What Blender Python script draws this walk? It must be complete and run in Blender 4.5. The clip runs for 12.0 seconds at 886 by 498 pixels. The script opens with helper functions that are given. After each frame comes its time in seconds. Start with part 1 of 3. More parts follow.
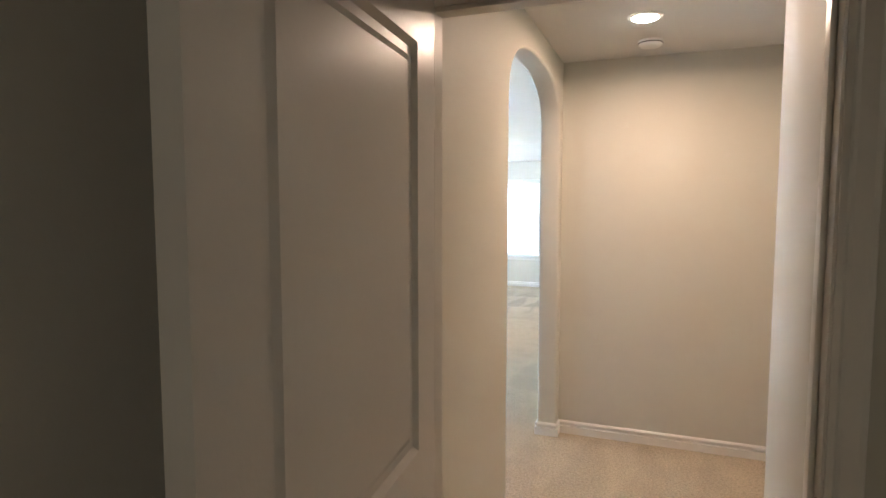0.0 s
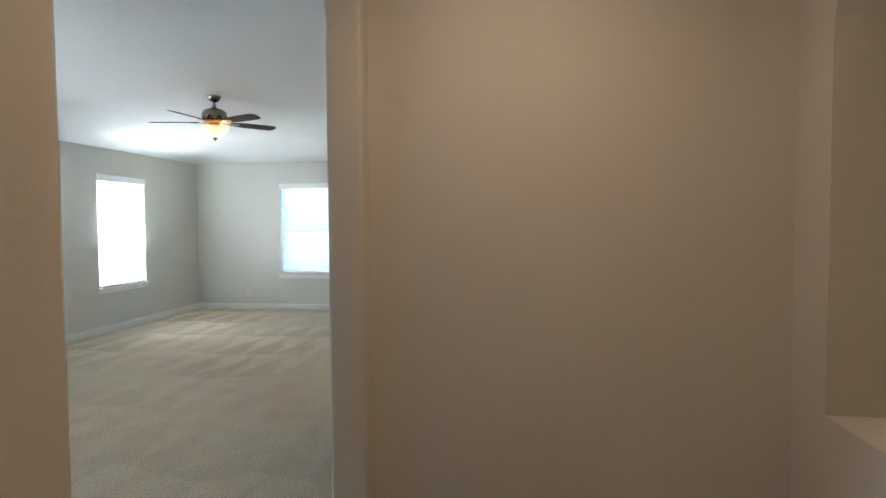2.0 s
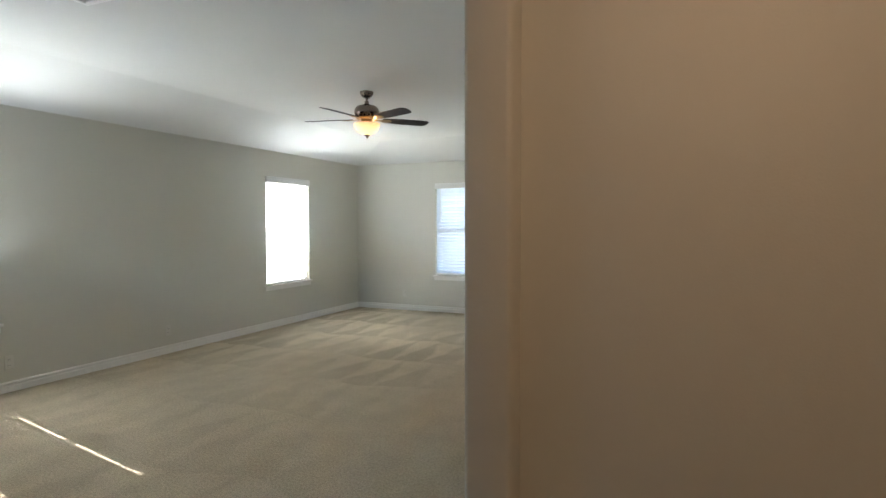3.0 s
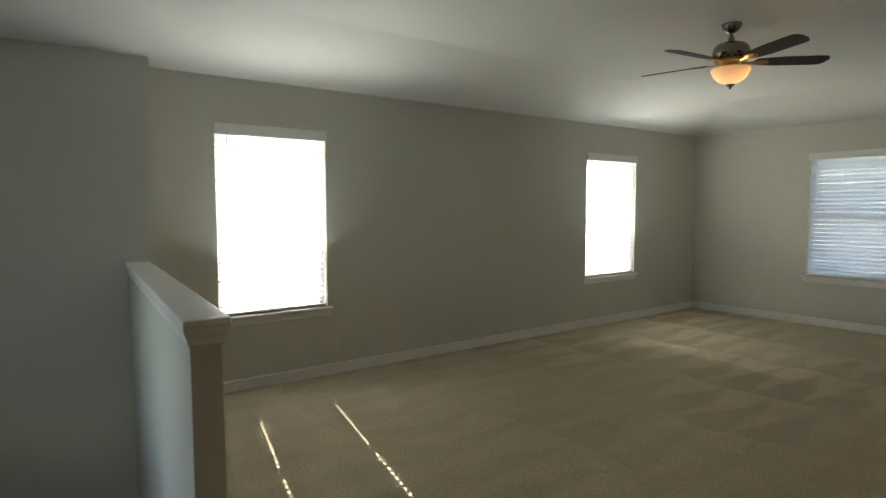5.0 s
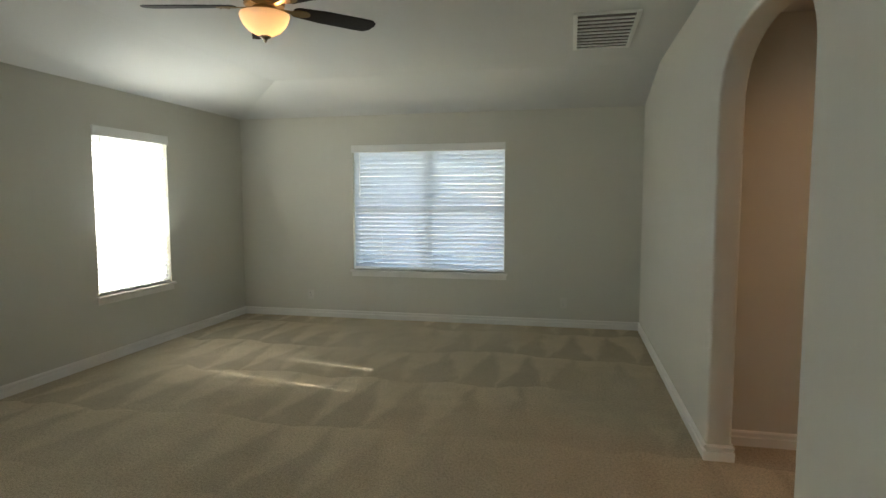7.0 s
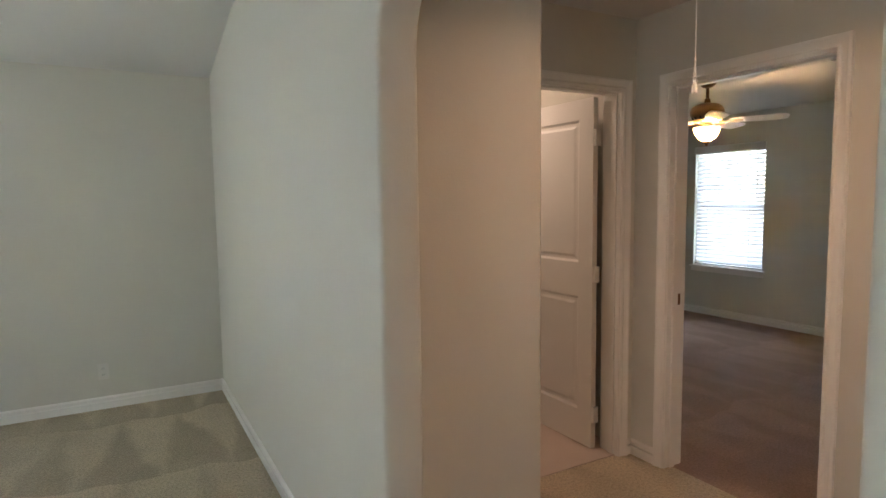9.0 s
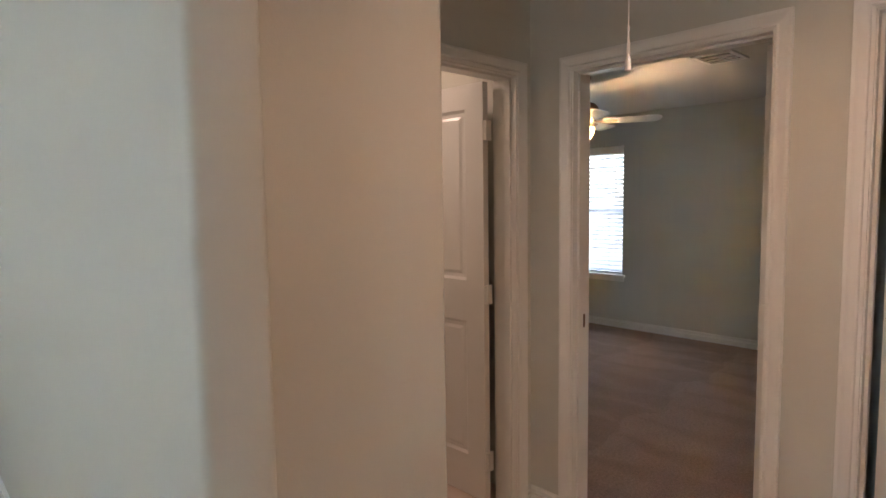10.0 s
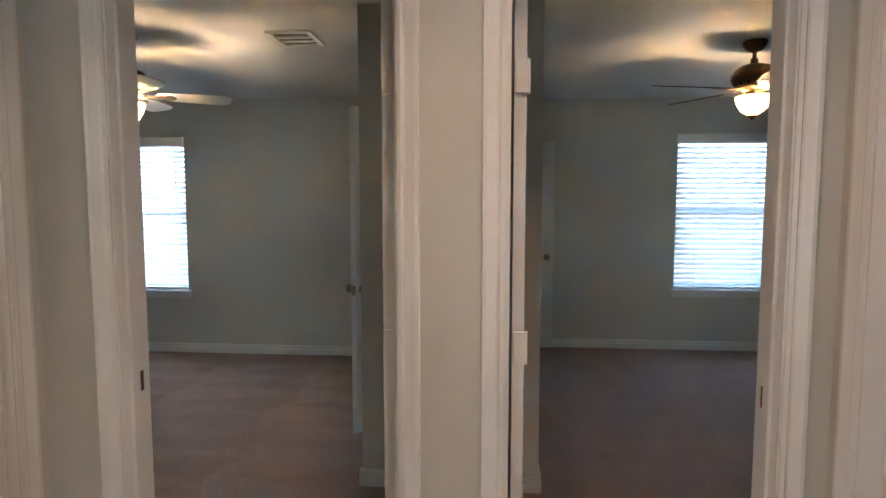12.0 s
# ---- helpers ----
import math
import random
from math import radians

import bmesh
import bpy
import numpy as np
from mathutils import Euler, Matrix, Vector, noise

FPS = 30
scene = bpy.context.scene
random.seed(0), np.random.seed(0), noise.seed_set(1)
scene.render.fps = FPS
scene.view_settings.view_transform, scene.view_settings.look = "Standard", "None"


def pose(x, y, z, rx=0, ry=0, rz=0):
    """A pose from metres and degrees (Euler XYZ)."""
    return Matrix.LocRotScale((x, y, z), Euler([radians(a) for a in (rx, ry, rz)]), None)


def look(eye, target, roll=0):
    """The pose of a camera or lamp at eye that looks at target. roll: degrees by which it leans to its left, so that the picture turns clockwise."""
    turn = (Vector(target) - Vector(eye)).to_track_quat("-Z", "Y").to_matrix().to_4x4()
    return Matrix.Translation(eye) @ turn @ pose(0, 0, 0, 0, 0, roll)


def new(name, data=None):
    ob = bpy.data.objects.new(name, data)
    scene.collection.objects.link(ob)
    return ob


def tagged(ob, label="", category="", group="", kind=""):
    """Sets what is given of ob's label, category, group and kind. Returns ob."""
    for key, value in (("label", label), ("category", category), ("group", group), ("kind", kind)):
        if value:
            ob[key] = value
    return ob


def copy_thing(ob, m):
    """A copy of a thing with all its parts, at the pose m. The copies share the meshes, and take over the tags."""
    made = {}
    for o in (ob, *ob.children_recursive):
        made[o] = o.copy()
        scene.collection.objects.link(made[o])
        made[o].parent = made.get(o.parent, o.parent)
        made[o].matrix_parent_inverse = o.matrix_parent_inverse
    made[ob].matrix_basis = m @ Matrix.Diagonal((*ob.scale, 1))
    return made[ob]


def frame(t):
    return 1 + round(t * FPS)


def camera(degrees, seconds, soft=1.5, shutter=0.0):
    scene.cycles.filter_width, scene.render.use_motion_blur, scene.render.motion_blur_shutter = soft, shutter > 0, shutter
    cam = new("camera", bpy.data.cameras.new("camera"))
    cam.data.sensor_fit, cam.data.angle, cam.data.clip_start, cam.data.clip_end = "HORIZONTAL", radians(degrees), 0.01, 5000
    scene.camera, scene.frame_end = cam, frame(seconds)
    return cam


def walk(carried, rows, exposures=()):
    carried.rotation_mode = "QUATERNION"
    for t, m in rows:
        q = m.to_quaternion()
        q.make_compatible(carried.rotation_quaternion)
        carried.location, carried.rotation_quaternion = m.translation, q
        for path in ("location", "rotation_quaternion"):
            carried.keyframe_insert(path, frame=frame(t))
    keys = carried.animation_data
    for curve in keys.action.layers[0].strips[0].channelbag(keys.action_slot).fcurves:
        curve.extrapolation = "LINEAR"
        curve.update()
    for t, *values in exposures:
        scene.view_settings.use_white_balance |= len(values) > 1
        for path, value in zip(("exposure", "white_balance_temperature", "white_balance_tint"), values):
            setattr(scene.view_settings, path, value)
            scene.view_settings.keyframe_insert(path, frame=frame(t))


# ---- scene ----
cam = camera(74.6, 12.0)
PATH = [
    (0, (0.8, -10.974, 1.595), (0.085, -9.113, 1.439), -0.0),
    (0.5, (0.746, -10.446, 1.548), (0.312, -8.498, 1.407), 0.0),
    (1, (0.741, -9.973, 1.509), (0.531, -7.988, 1.384), 0.1),
    (1.5, (0.71, -9.474, 1.41), (0.637, -7.478, 1.309), -0.3),
    (2, (0.691, -9.049, 1.394), (0.413, -7.071, 1.305), -0.4),
    (2.5, (0.628, -8.691, 1.39), (0.135, -6.755, 1.301), -0.2),
    (3, (0.558, -8.483, 1.398), (-0.239, -6.651, 1.314), -0.1),
    (3.5, (0.451, -8.295, 1.387), (-0.772, -6.715, 1.304), -0.3),
    (3.7, (0.391, -8.19, 1.379), (-1.016, -6.771, 1.295), -0.1),
    (5.3, (-0.304, -7.548, 1.411), (-1.917, -6.374, 1.272), -0.2),
    (5.5, (-0.372, -7.451, 1.407), (-1.926, -6.201, 1.266), 0.2),
    (6, (-0.532, -7.198, 1.427), (-1.834, -5.686, 1.283), 0.1),
    (6.5, (-0.635, -6.904, 1.422), (-1.536, -5.125, 1.273), 0.0),
    (7, (-0.738, -6.518, 1.416), (-1.166, -4.572, 1.247), -0.1),
    (7.5, (-0.797, -6.081, 1.413), (-0.735, -4.09, 1.237), -0.2),
    (7.7, (-0.801, -5.9, 1.405), (-0.564, -3.922, 1.234), -0.3),
    (9.3, (-0.564, -4.514, 1.481), (0.525, -2.846, 1.305), -0.6),
    (9.5, (-0.502, -4.378, 1.481), (0.669, -2.766, 1.307), -0.5),
    (10, (-0.338, -4.127, 1.481), (1.039, -2.686, 1.313), -0.8),
    (10.5, (-0.192, -3.931, 1.473), (1.406, -2.741, 1.304), -0.1),
    (10.7, (-0.139, -3.869, 1.468), (1.552, -2.809, 1.326), -0.2),
    (10.9, (-0.074, -3.821, 1.463), (1.688, -2.888, 1.3), -0.3),
    (11, (-0.022, -3.795, 1.462), (1.764, -2.912, 1.292), -0.1),
    (11.5, (0.205, -3.701, 1.485), (2.12, -3.15, 1.31), -0.5),
    (12, (0.334, -3.704, 1.451), (2.32, -3.535, 1.289), -0.0),
]
EXPOSURES = [(0.0, 5.75, 5500, 9), (0.5, 5.15, 5350, 9), (1.0, 4.75, 5300, 8), (1.5, 4.55, 5350, 7), (2.0, 4.35, 5650, 8), (2.5, 4.15, 6000, 9), (3.7, 3.72, 6450, 7),
             (5.3, 2.9, 7050, 4), (6.5, 3.05, 7000, 4), (7.0, 3.25, 6900, 4), (7.5, 3.58, 6800, 5), (9.3, 4.1, 6200, 10), (10.5, 4.15, 6000, 12), (11.2, 4.4, 5800, 9), (12.0, 4.35, 5300, 4)]
walk(cam, [(t, look(eye, target, roll)) for t, eye, target, roll in PATH], EXPOSURES)

# ---- world, sun and large lights ----
world = bpy.data.worlds.new("world")
scene.world = world
world.use_nodes = True
wn = world.node_tree.nodes
sky = wn.new("ShaderNodeTexSky")
sky.sky_type = "NISHITA"
sky.sun_disc = False
sky.sun_elevation = radians(37.2)
sky.sun_rotation = radians(-78.6)
wn["Background"].inputs["Strength"].default_value = 0.15
world.node_tree.links.new(sky.outputs["Color"], wn["Background"].inputs["Color"])

sun_data = bpy.data.lights.new("sun", "SUN")
sun_data.energy = 5.0
sun_data.angle = radians(0.3)
sun_data.color = (1.0, 0.95, 0.87)
sun = new("sun", sun_data)
SUN_FROM = Vector((-math.cos(radians(37.2)) * math.cos(radians(11.4)), math.cos(radians(37.2)) * math.sin(radians(11.4)), math.sin(radians(37.2))))
sun.matrix_world = look(SUN_FROM * 30, (0, 0, 0))


def window_light(name, m, width, height, watts, colour=(0.86, 0.93, 1.0), spread=180):
    """Stands in for the sky's light in a window's opening."""
    d = bpy.data.lights.new(name, "AREA")
    d.shape, d.size, d.size_y, d.energy, d.color = "RECTANGLE", width, height, watts, colour
    d.spread = radians(spread)
    o = new(name, d)
    o.matrix_world = m
    return o


def bulb(name, place, watts, colour, radius=0.05):
    d = bpy.data.lights.new(name, "POINT")
    d.energy, d.color, d.shadow_soft_size = watts, colour, radius
    o = new(name, d)
    o.location = place
    return o


WARM = (1.0, 0.62, 0.34)
SKY_W = 2.9
window_light("sky_light", look((-4.93, -6.04, 1.2), (-3.93, -6.04, 2.6)), 0.86, 1.3, SKY_W, (0.86, 0.93, 1.0), 160)
window_light("sky_light", look((-4.93, -1.81, 1.2), (-3.93, -1.81, 2.6)), 0.86, 1.3, SKY_W, (0.86, 0.93, 1.0), 160)

# bluish daylight for the half wall's stair face, through the assumed window_6
window_light("sky_light", look((-2.85, -8.66, 1.1), (-2.85, -6, 1.0)), 0.86, 1.5, 0.55, (0.52, 0.66, 1.0))

window_light("sky_light", look((5.87, -0.35, 1.32), (3.0, -0.35, 0.9)), 0.86, 1.36, 0.9, (0.93, 0.96, 1.0))
window_light("sky_light", look((6.37, -5.93, 1.34), (3.0, -5.93, 0.9)), 0.86, 1.40, 0.12, (0.93, 0.96, 1.0))

# ---- materials ----
def material(name, colour, rough=0.6, metal=0.0, spread=0.06, scale=3.0, bump=0.0, bump_scale=200.0, fine=0.03):
    """Paint, plaster or metal: two scales of variation and a fine relief."""
    m = bpy.data.materials.new(name)
    m.use_nodes = True
    t = m.node_tree
    n, k = t.nodes, t.links
    b = n["Principled BSDF"]
    co = n.new("ShaderNodeNewGeometry")
    big = n.new("ShaderNodeTexNoise")
    big.inputs["Scale"].default_value = scale
    big.inputs["Detail"].default_value = 4
    small = n.new("ShaderNodeTexNoise")
    small.inputs["Scale"].default_value = scale * 28
    small.inputs["Detail"].default_value = 3
    k.new(co.outputs["Position"], big.inputs["Vector"])
    k.new(co.outputs["Position"], small.inputs["Vector"])
    r1 = n.new("ShaderNodeMapRange")
    r1.inputs["To Min"].default_value, r1.inputs["To Max"].default_value = 1 - spread, 1 + spread
    k.new(big.outputs["Fac"], r1.inputs["Value"])
    r2 = n.new("ShaderNodeMapRange")
    r2.inputs["To Min"].default_value, r2.inputs["To Max"].default_value = 1 - fine, 1 + fine
    k.new(small.outputs["Fac"], r2.inputs["Value"])
    mu = n.new("ShaderNodeMath")
    mu.operation = "MULTIPLY"
    k.new(r1.outputs["Result"], mu.inputs[0])
    k.new(r2.outputs["Result"], mu.inputs[1])
    mix = n.new("ShaderNodeVectorMath")
    mix.operation = "SCALE"
    mix.inputs[0].default_value = colour
    k.new(mu.outputs["Value"], mix.inputs["Scale"])
    k.new(mix.outputs["Vector"], b.inputs["Base Color"])
    b.inputs["Roughness"].default_value = rough
    b.inputs["Metallic"].default_value = metal
    if bump:
        nb = n.new("ShaderNodeTexNoise")
        nb.inputs["Scale"].default_value = bump_scale
        nb.inputs["Detail"].default_value = 3
        k.new(co.outputs["Position"], nb.inputs["Vector"])
        bp = n.new("ShaderNodeBump")
        bp.inputs["Strength"].default_value = bump
        bp.inputs["Distance"].default_value = 0.004
        k.new(nb.outputs["Fac"], bp.inputs["Height"])
        k.new(bp.outputs["Normal"], b.inputs["Normal"])
    return m


def carpet_material(name, colour, sweep=1.0):
    """Cut-pile carpet: tufts, and the light and dark sweeps that a vacuum cleaner leaves."""
    m = bpy.data.materials.new(name)
    m.use_nodes = True
    t = m.node_tree
    n, k = t.nodes, t.links
    b = n["Principled BSDF"]
    b.inputs["Roughness"].default_value = 0.95
    b.inputs["Specular IOR Level"].default_value = 0.1
    co = n.new("ShaderNodeNewGeometry")
    warp = n.new("ShaderNodeTexNoise")
    warp.inputs["Scale"].default_value = 1.3
    warp.inputs["Detail"].default_value = 3
    k.new(co.outputs["Position"], warp.inputs["Vector"])
    wv = n.new("ShaderNodeVectorMath")
    wv.operation = "MULTIPLY_ADD"
    k.new(warp.outputs["Color"], wv.inputs[0])
    wv.inputs[1].default_value = (0.35, 0.7, 0)
    k.new(co.outputs["Position"], wv.inputs[2])
    sep = n.new("ShaderNodeSeparateXYZ")
    k.new(wv.outputs["Vector"], sep.inputs[0])

    def maths(op, a, c):
        x = n.new("ShaderNodeMath")
        x.operation = op
        for i, v in enumerate((a, c)):
            if isinstance(v, (int, float)):
                x.inputs[i].default_value = v
            elif v is not None:
                k.new(v, x.inputs[i])
        return x.outputs[0]

    # wedge-shaped sweeps: the width of each lighter stroke tapers along its length
    fx = maths("PINGPONG", sep.outputs["X"], 0.18)
    fy = maths("FRACT", maths("DIVIDE", sep.outputs["Y"], 0.95), None)
    sm = n.new("ShaderNodeMapRange")
    sm.interpolation_type = "SMOOTHSTEP"
    sm.inputs["From Min"].default_value, sm.inputs["From Max"].default_value = -0.04, 0.04
    k.new(maths("SUBTRACT", maths("MULTIPLY", fy, 0.18), fx), sm.inputs["Value"])
    wedge = sm.outputs["Result"]
    tone = n.new("ShaderNodeMapRange")
    tone.inputs["To Min"].default_value, tone.inputs["To Max"].default_value = 0.86, 1.15
    patch = n.new("ShaderNodeTexNoise")
    patch.inputs["Scale"].default_value = 0.55
    patch.inputs["Detail"].default_value = 2
    k.new(co.outputs["Position"], patch.inputs["Vector"])
    pm = n.new("ShaderNodeMapRange")
    pm.inputs["From Min"].default_value, pm.inputs["From Max"].default_value = 0.36, 0.54
    k.new(patch.outputs["Fac"], pm.inputs["Value"])
    # the last strokes of the vacuum cleaner lie at the north end of the room
    fresh = n.new("ShaderNodeMapRange")
    fresh.inputs["From Min"].default_value, fresh.inputs["From Max"].default_value = -4.6, -2.6
    fresh.inputs["To Min"].default_value, fresh.inputs["To Max"].default_value = 0.35 * sweep, sweep
    plain = n.new("ShaderNodeSeparateXYZ")
    k.new(co.outputs["Position"], plain.inputs[0])
    k.new(plain.outputs["Y"], fresh.inputs["Value"])
    half = maths("MULTIPLY", maths("SUBTRACT", wedge, 0.5), maths("MULTIPLY", pm.outputs["Result"], fresh.outputs["Result"]))
    k.new(maths("ADD", half, 0.5), tone.inputs["Value"])
    tuft = n.new("ShaderNodeTexNoise")
    tuft.inputs["Scale"].default_value = 160
    tuft.inputs["Detail"].default_value = 2
    k.new(co.outputs["Position"], tuft.inputs["Vector"])
    tt = n.new("ShaderNodeMapRange")
    tt.inputs["From Min"].default_value, tt.inputs["From Max"].default_value = 0.3, 0.7
    tt.inputs["To Min"].default_value, tt.inputs["To Max"].default_value = 0.72, 1.18
    k.new(tuft.outputs["Fac"], tt.inputs["Value"])
    blot = n.new("ShaderNodeTexNoise")
    blot.inputs["Scale"].default_value = 5
    blot.inputs["Detail"].default_value = 5
    k.new(co.outputs["Position"], blot.inputs["Vector"])
    bb = n.new("ShaderNodeMapRange")
    bb.inputs["To Min"].default_value, bb.inputs["To Max"].default_value = 0.86, 1.12
    k.new(blot.outputs["Fac"], bb.inputs["Value"])
    clump = n.new("ShaderNodeTexNoise")
    clump.inputs["Scale"].default_value = 60
    clump.inputs["Detail"].default_value = 3
    k.new(co.outputs["Position"], clump.inputs["Vector"])
    # hollows between clumps darkened in the colour, as shade of the pile's relief
    cm = n.new("ShaderNodeMapRange")
    cm.inputs["From Min"].default_value, cm.inputs["From Max"].default_value = 0.32, 0.58
    cm.inputs["To Min"].default_value, cm.inputs["To Max"].default_value = 0.87, 1.09
    k.new(clump.outputs["Fac"], cm.inputs["Value"])
    f = maths("MULTIPLY", cm.outputs["Result"], maths("MULTIPLY", tone.outputs["Result"], tt.outputs["Result"]))
    f = maths("MULTIPLY", f, bb.outputs["Result"])
    sc = n.new("ShaderNodeVectorMath")
    sc.operation = "SCALE"
    sc.inputs[0].default_value = colour
    k.new(f, sc.inputs["Scale"])
    k.new(sc.outputs["Vector"], b.inputs["Base Color"])
    bp = n.new("ShaderNodeBump")
    bp.inputs["Strength"].default_value = 0.9
    bp.inputs["Distance"].default_value = 0.012
    k.new(maths("ADD", tuft.outputs["Fac"], maths("ADD", maths("MULTIPLY", clump.outputs["Fac"], 1.6), maths("MULTIPLY", blot.outputs["Fac"], 1.5))), bp.inputs["Height"])
    k.new(bp.outputs["Normal"], b.inputs["Normal"])
    return m


def slat_material(name, colour, through_share):
    """White vinyl or frosted glass that lets some light through."""
    m = bpy.data.materials.new(name)
    m.use_nodes = True
    t = m.node_tree
    n, k = t.nodes, t.links
    b = n["Principled BSDF"]
    b.inputs["Base Color"].default_value = (*colour, 1)
    b.inputs["Roughness"].default_value = 0.45
    tr = n.new("ShaderNodeBsdfTranslucent")
    tr.inputs["Color"].default_value = (*colour, 1)
    mx = n.new("ShaderNodeMixShader")
    mx.inputs["Fac"].default_value = through_share
    k.new(b.outputs[0], mx.inputs[1])
    k.new(tr.outputs[0], mx.inputs[2])
    k.new(mx.outputs[0], n["Material Output"].inputs["Surface"])
    return m


def glass_material(name):
    m = bpy.data.materials.new(name)
    m.use_nodes = True
    b = m.node_tree.nodes["Principled BSDF"]
    b.inputs["Roughness"].default_value = 0.0
    b.inputs["Transmission Weight"].default_value = 1.0
    b.inputs["IOR"].default_value = 1.05
    return m


def glow_material(name, colour, strength, base=(0.9, 0.85, 0.75)):
    m = bpy.data.materials.new(name)
    m.use_nodes = True
    b = m.node_tree.nodes["Principled BSDF"]
    b.inputs["Base Color"].default_value = (*base, 1)
    b.inputs["Roughness"].default_value = 0.35
    b.inputs["Emission Color"].default_value = (*colour, 1)
    b.inputs["Emission Strength"].default_value = strength
    return m


def wood_material(name, colour, rough=0.4):
    m = material(name, colour, rough, 0, 0.25, 6, 0.15, 60, 0.15)
    return m


PAINT = material("wall_paint", (0.60, 0.58, 0.505), 0.62, 0, 0.03, 1.2, 0.13, 150, 0.012)
CEILING = material("ceiling_paint", (0.66, 0.65, 0.615), 0.8, 0, 0.03, 1.5, 0.5, 120, 0.015)
TRIM = material("trim_paint", (0.78, 0.76, 0.71), 0.32, 0, 0.03, 2, 0.05, 60, 0.015)
DOORP = material("door_paint", (0.76, 0.74, 0.70), 0.3, 0, 0.03, 2, 0.08, 90, 0.015)
CARPET = carpet_material("carpet", (0.57, 0.485, 0.35))
# same pile as CARPET in a darker, redder colour, with fainter sweeps
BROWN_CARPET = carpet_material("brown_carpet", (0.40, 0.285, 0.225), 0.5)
TILE = material("floor_tile", (0.55, 0.45, 0.38), 0.35, 0, 0.1, 4, 0.05, 50, 0.05)
VINYL = slat_material("blind_vinyl", (0.86, 0.87, 0.89), 0.47)
# the same white vinyl, with the north sky's blue put into its colour
VINYL_SKY_TINT = slat_material("blind_vinyl_sky_tint", (0.84, 0.87, 0.92), 0.36)
PLASTIC = material("white_plastic", (0.8, 0.79, 0.75), 0.4, 0, 0.02, 5)
NICKEL = material("brushed_nickel", (0.30, 0.26, 0.22), 0.22, 1.0, 0.08, 12, 0.05, 300)
BRONZE = material("aged_bronze", (0.16, 0.09, 0.05), 0.35, 0.9, 0.15, 12)
BRASS = material("antique_brass", (0.35, 0.25, 0.13), 0.35, 1.0, 0.1, 12)
WALNUT = wood_material("dark_walnut", (0.022, 0.012, 0.009), 0.6)
PALEWOOD = wood_material("whitewashed_blade", (0.78, 0.75, 0.70), 0.45)
# near black for slots, ducts and panes: their unlit depth put into colour
DARK = material("unlit_opening", (0.015, 0.014, 0.013), 0.9)
GREYGRILLE = material("filter_grey", (0.16, 0.145, 0.135), 0.8, 0, 0.1, 20)
GLASS = glass_material("window_glass")
GLOBE = slat_material("frosted_amber_glass", (0.90, 0.82, 0.72), 0.6)
GLOBE2 = slat_material("frosted_cream_glass", (0.92, 0.86, 0.66), 0.6)
LENS = glow_material("lamp_lens", (1.0, 0.82, 0.58), 1.5)
OUTLETP = material("outlet_plastic", (0.64, 0.615, 0.55), 0.45, 0, 0.02, 5)
CORDM = material("white_cord", (0.82, 0.80, 0.76), 0.7)
BRICK = material("brick_wall", (0.42, 0.33, 0.28), 0.9, 0, 0.15, 2, 0.3, 40)
ROOF = material("roof_shingle", (0.14, 0.13, 0.12), 0.95, 0, 0.2, 4, 0.4, 60)
GRASS = material("dry_grass", (0.17, 0.175, 0.11), 0.95, 0, 0.3, 1, 0.3, 30)
FENCE = material("fence_wood", (0.30, 0.22, 0.15), 0.9, 0, 0.2, 3)
SIDING = material("pale_siding", (0.62, 0.60, 0.56), 0.8, 0, 0.05, 3)


# ---- mesh helpers ----
def add_box(bm, x0, x1, y0, y1, z0, z1, bevel=0.0):
    r = bmesh.ops.create_cube(bm, size=1.0)
    v = r["verts"]
    bmesh.ops.scale(bm, vec=(x1 - x0, y1 - y0, z1 - z0), verts=v)
    bmesh.ops.translate(bm, vec=((x0 + x1) / 2, (y0 + y1) / 2, (z0 + z1) / 2), verts=v)
    if bevel:
        e = list({e for q in v for e in q.link_edges})
        bmesh.ops.bevel(bm, geom=e, offset=bevel, segments=2, affect="EDGES", profile=0.5)
    return bm


def box(x0, x1, y0, y1, z0, z1, bevel=0.0):
    return add_box(bmesh.new(), x0, x1, y0, y1, z0, z1, bevel)


def lathe(profile, steps=28, bm=None, m=None, caps=True):
    """A solid turned about z from (radius, height) pairs; without caps its ends stay open."""
    bm = bm or bmesh.new()
    rings = []
    for r, z in profile:
        rings.append([bm.verts.new((r * math.cos(2 * math.pi * i / steps), r * math.sin(2 * math.pi * i / steps), z)) for i in range(steps)])
    for a, b in zip(rings, rings[1:]):
        for i in range(steps):
            bm.faces.new((a[i], a[(i + 1) % steps], b[(i + 1) % steps], b[i]))
    if caps:
        bm.faces.new(list(reversed(rings[0])))
        bm.faces.new(rings[-1])
    if m is not None:
        bmesh.ops.transform(bm, matrix=m, verts=[v for g in rings for v in g])
    return bm


def prism(outline, depth, m, bevel=0.0):
    """A flat outline in its own x and y, given that thickness along z, then laid by m."""
    bm = bmesh.new()
    f = bm.faces.new([bm.verts.new((x, y, 0)) for x, y in outline])
    r = bmesh.ops.extrude_face_region(bm, geom=[f])
    bmesh.ops.translate(bm, vec=(0, 0, depth), verts=[g for g in r["geom"] if isinstance(g, bmesh.types.BMVert)])
    bmesh.ops.recalc_face_normals(bm, faces=bm.faces)
    if bevel:
        bmesh.ops.bevel(bm, geom=list(bm.edges), offset=bevel, segments=2, affect="EDGES", profile=0.5)
    bmesh.ops.transform(bm, matrix=m, verts=bm.verts)
    return bm


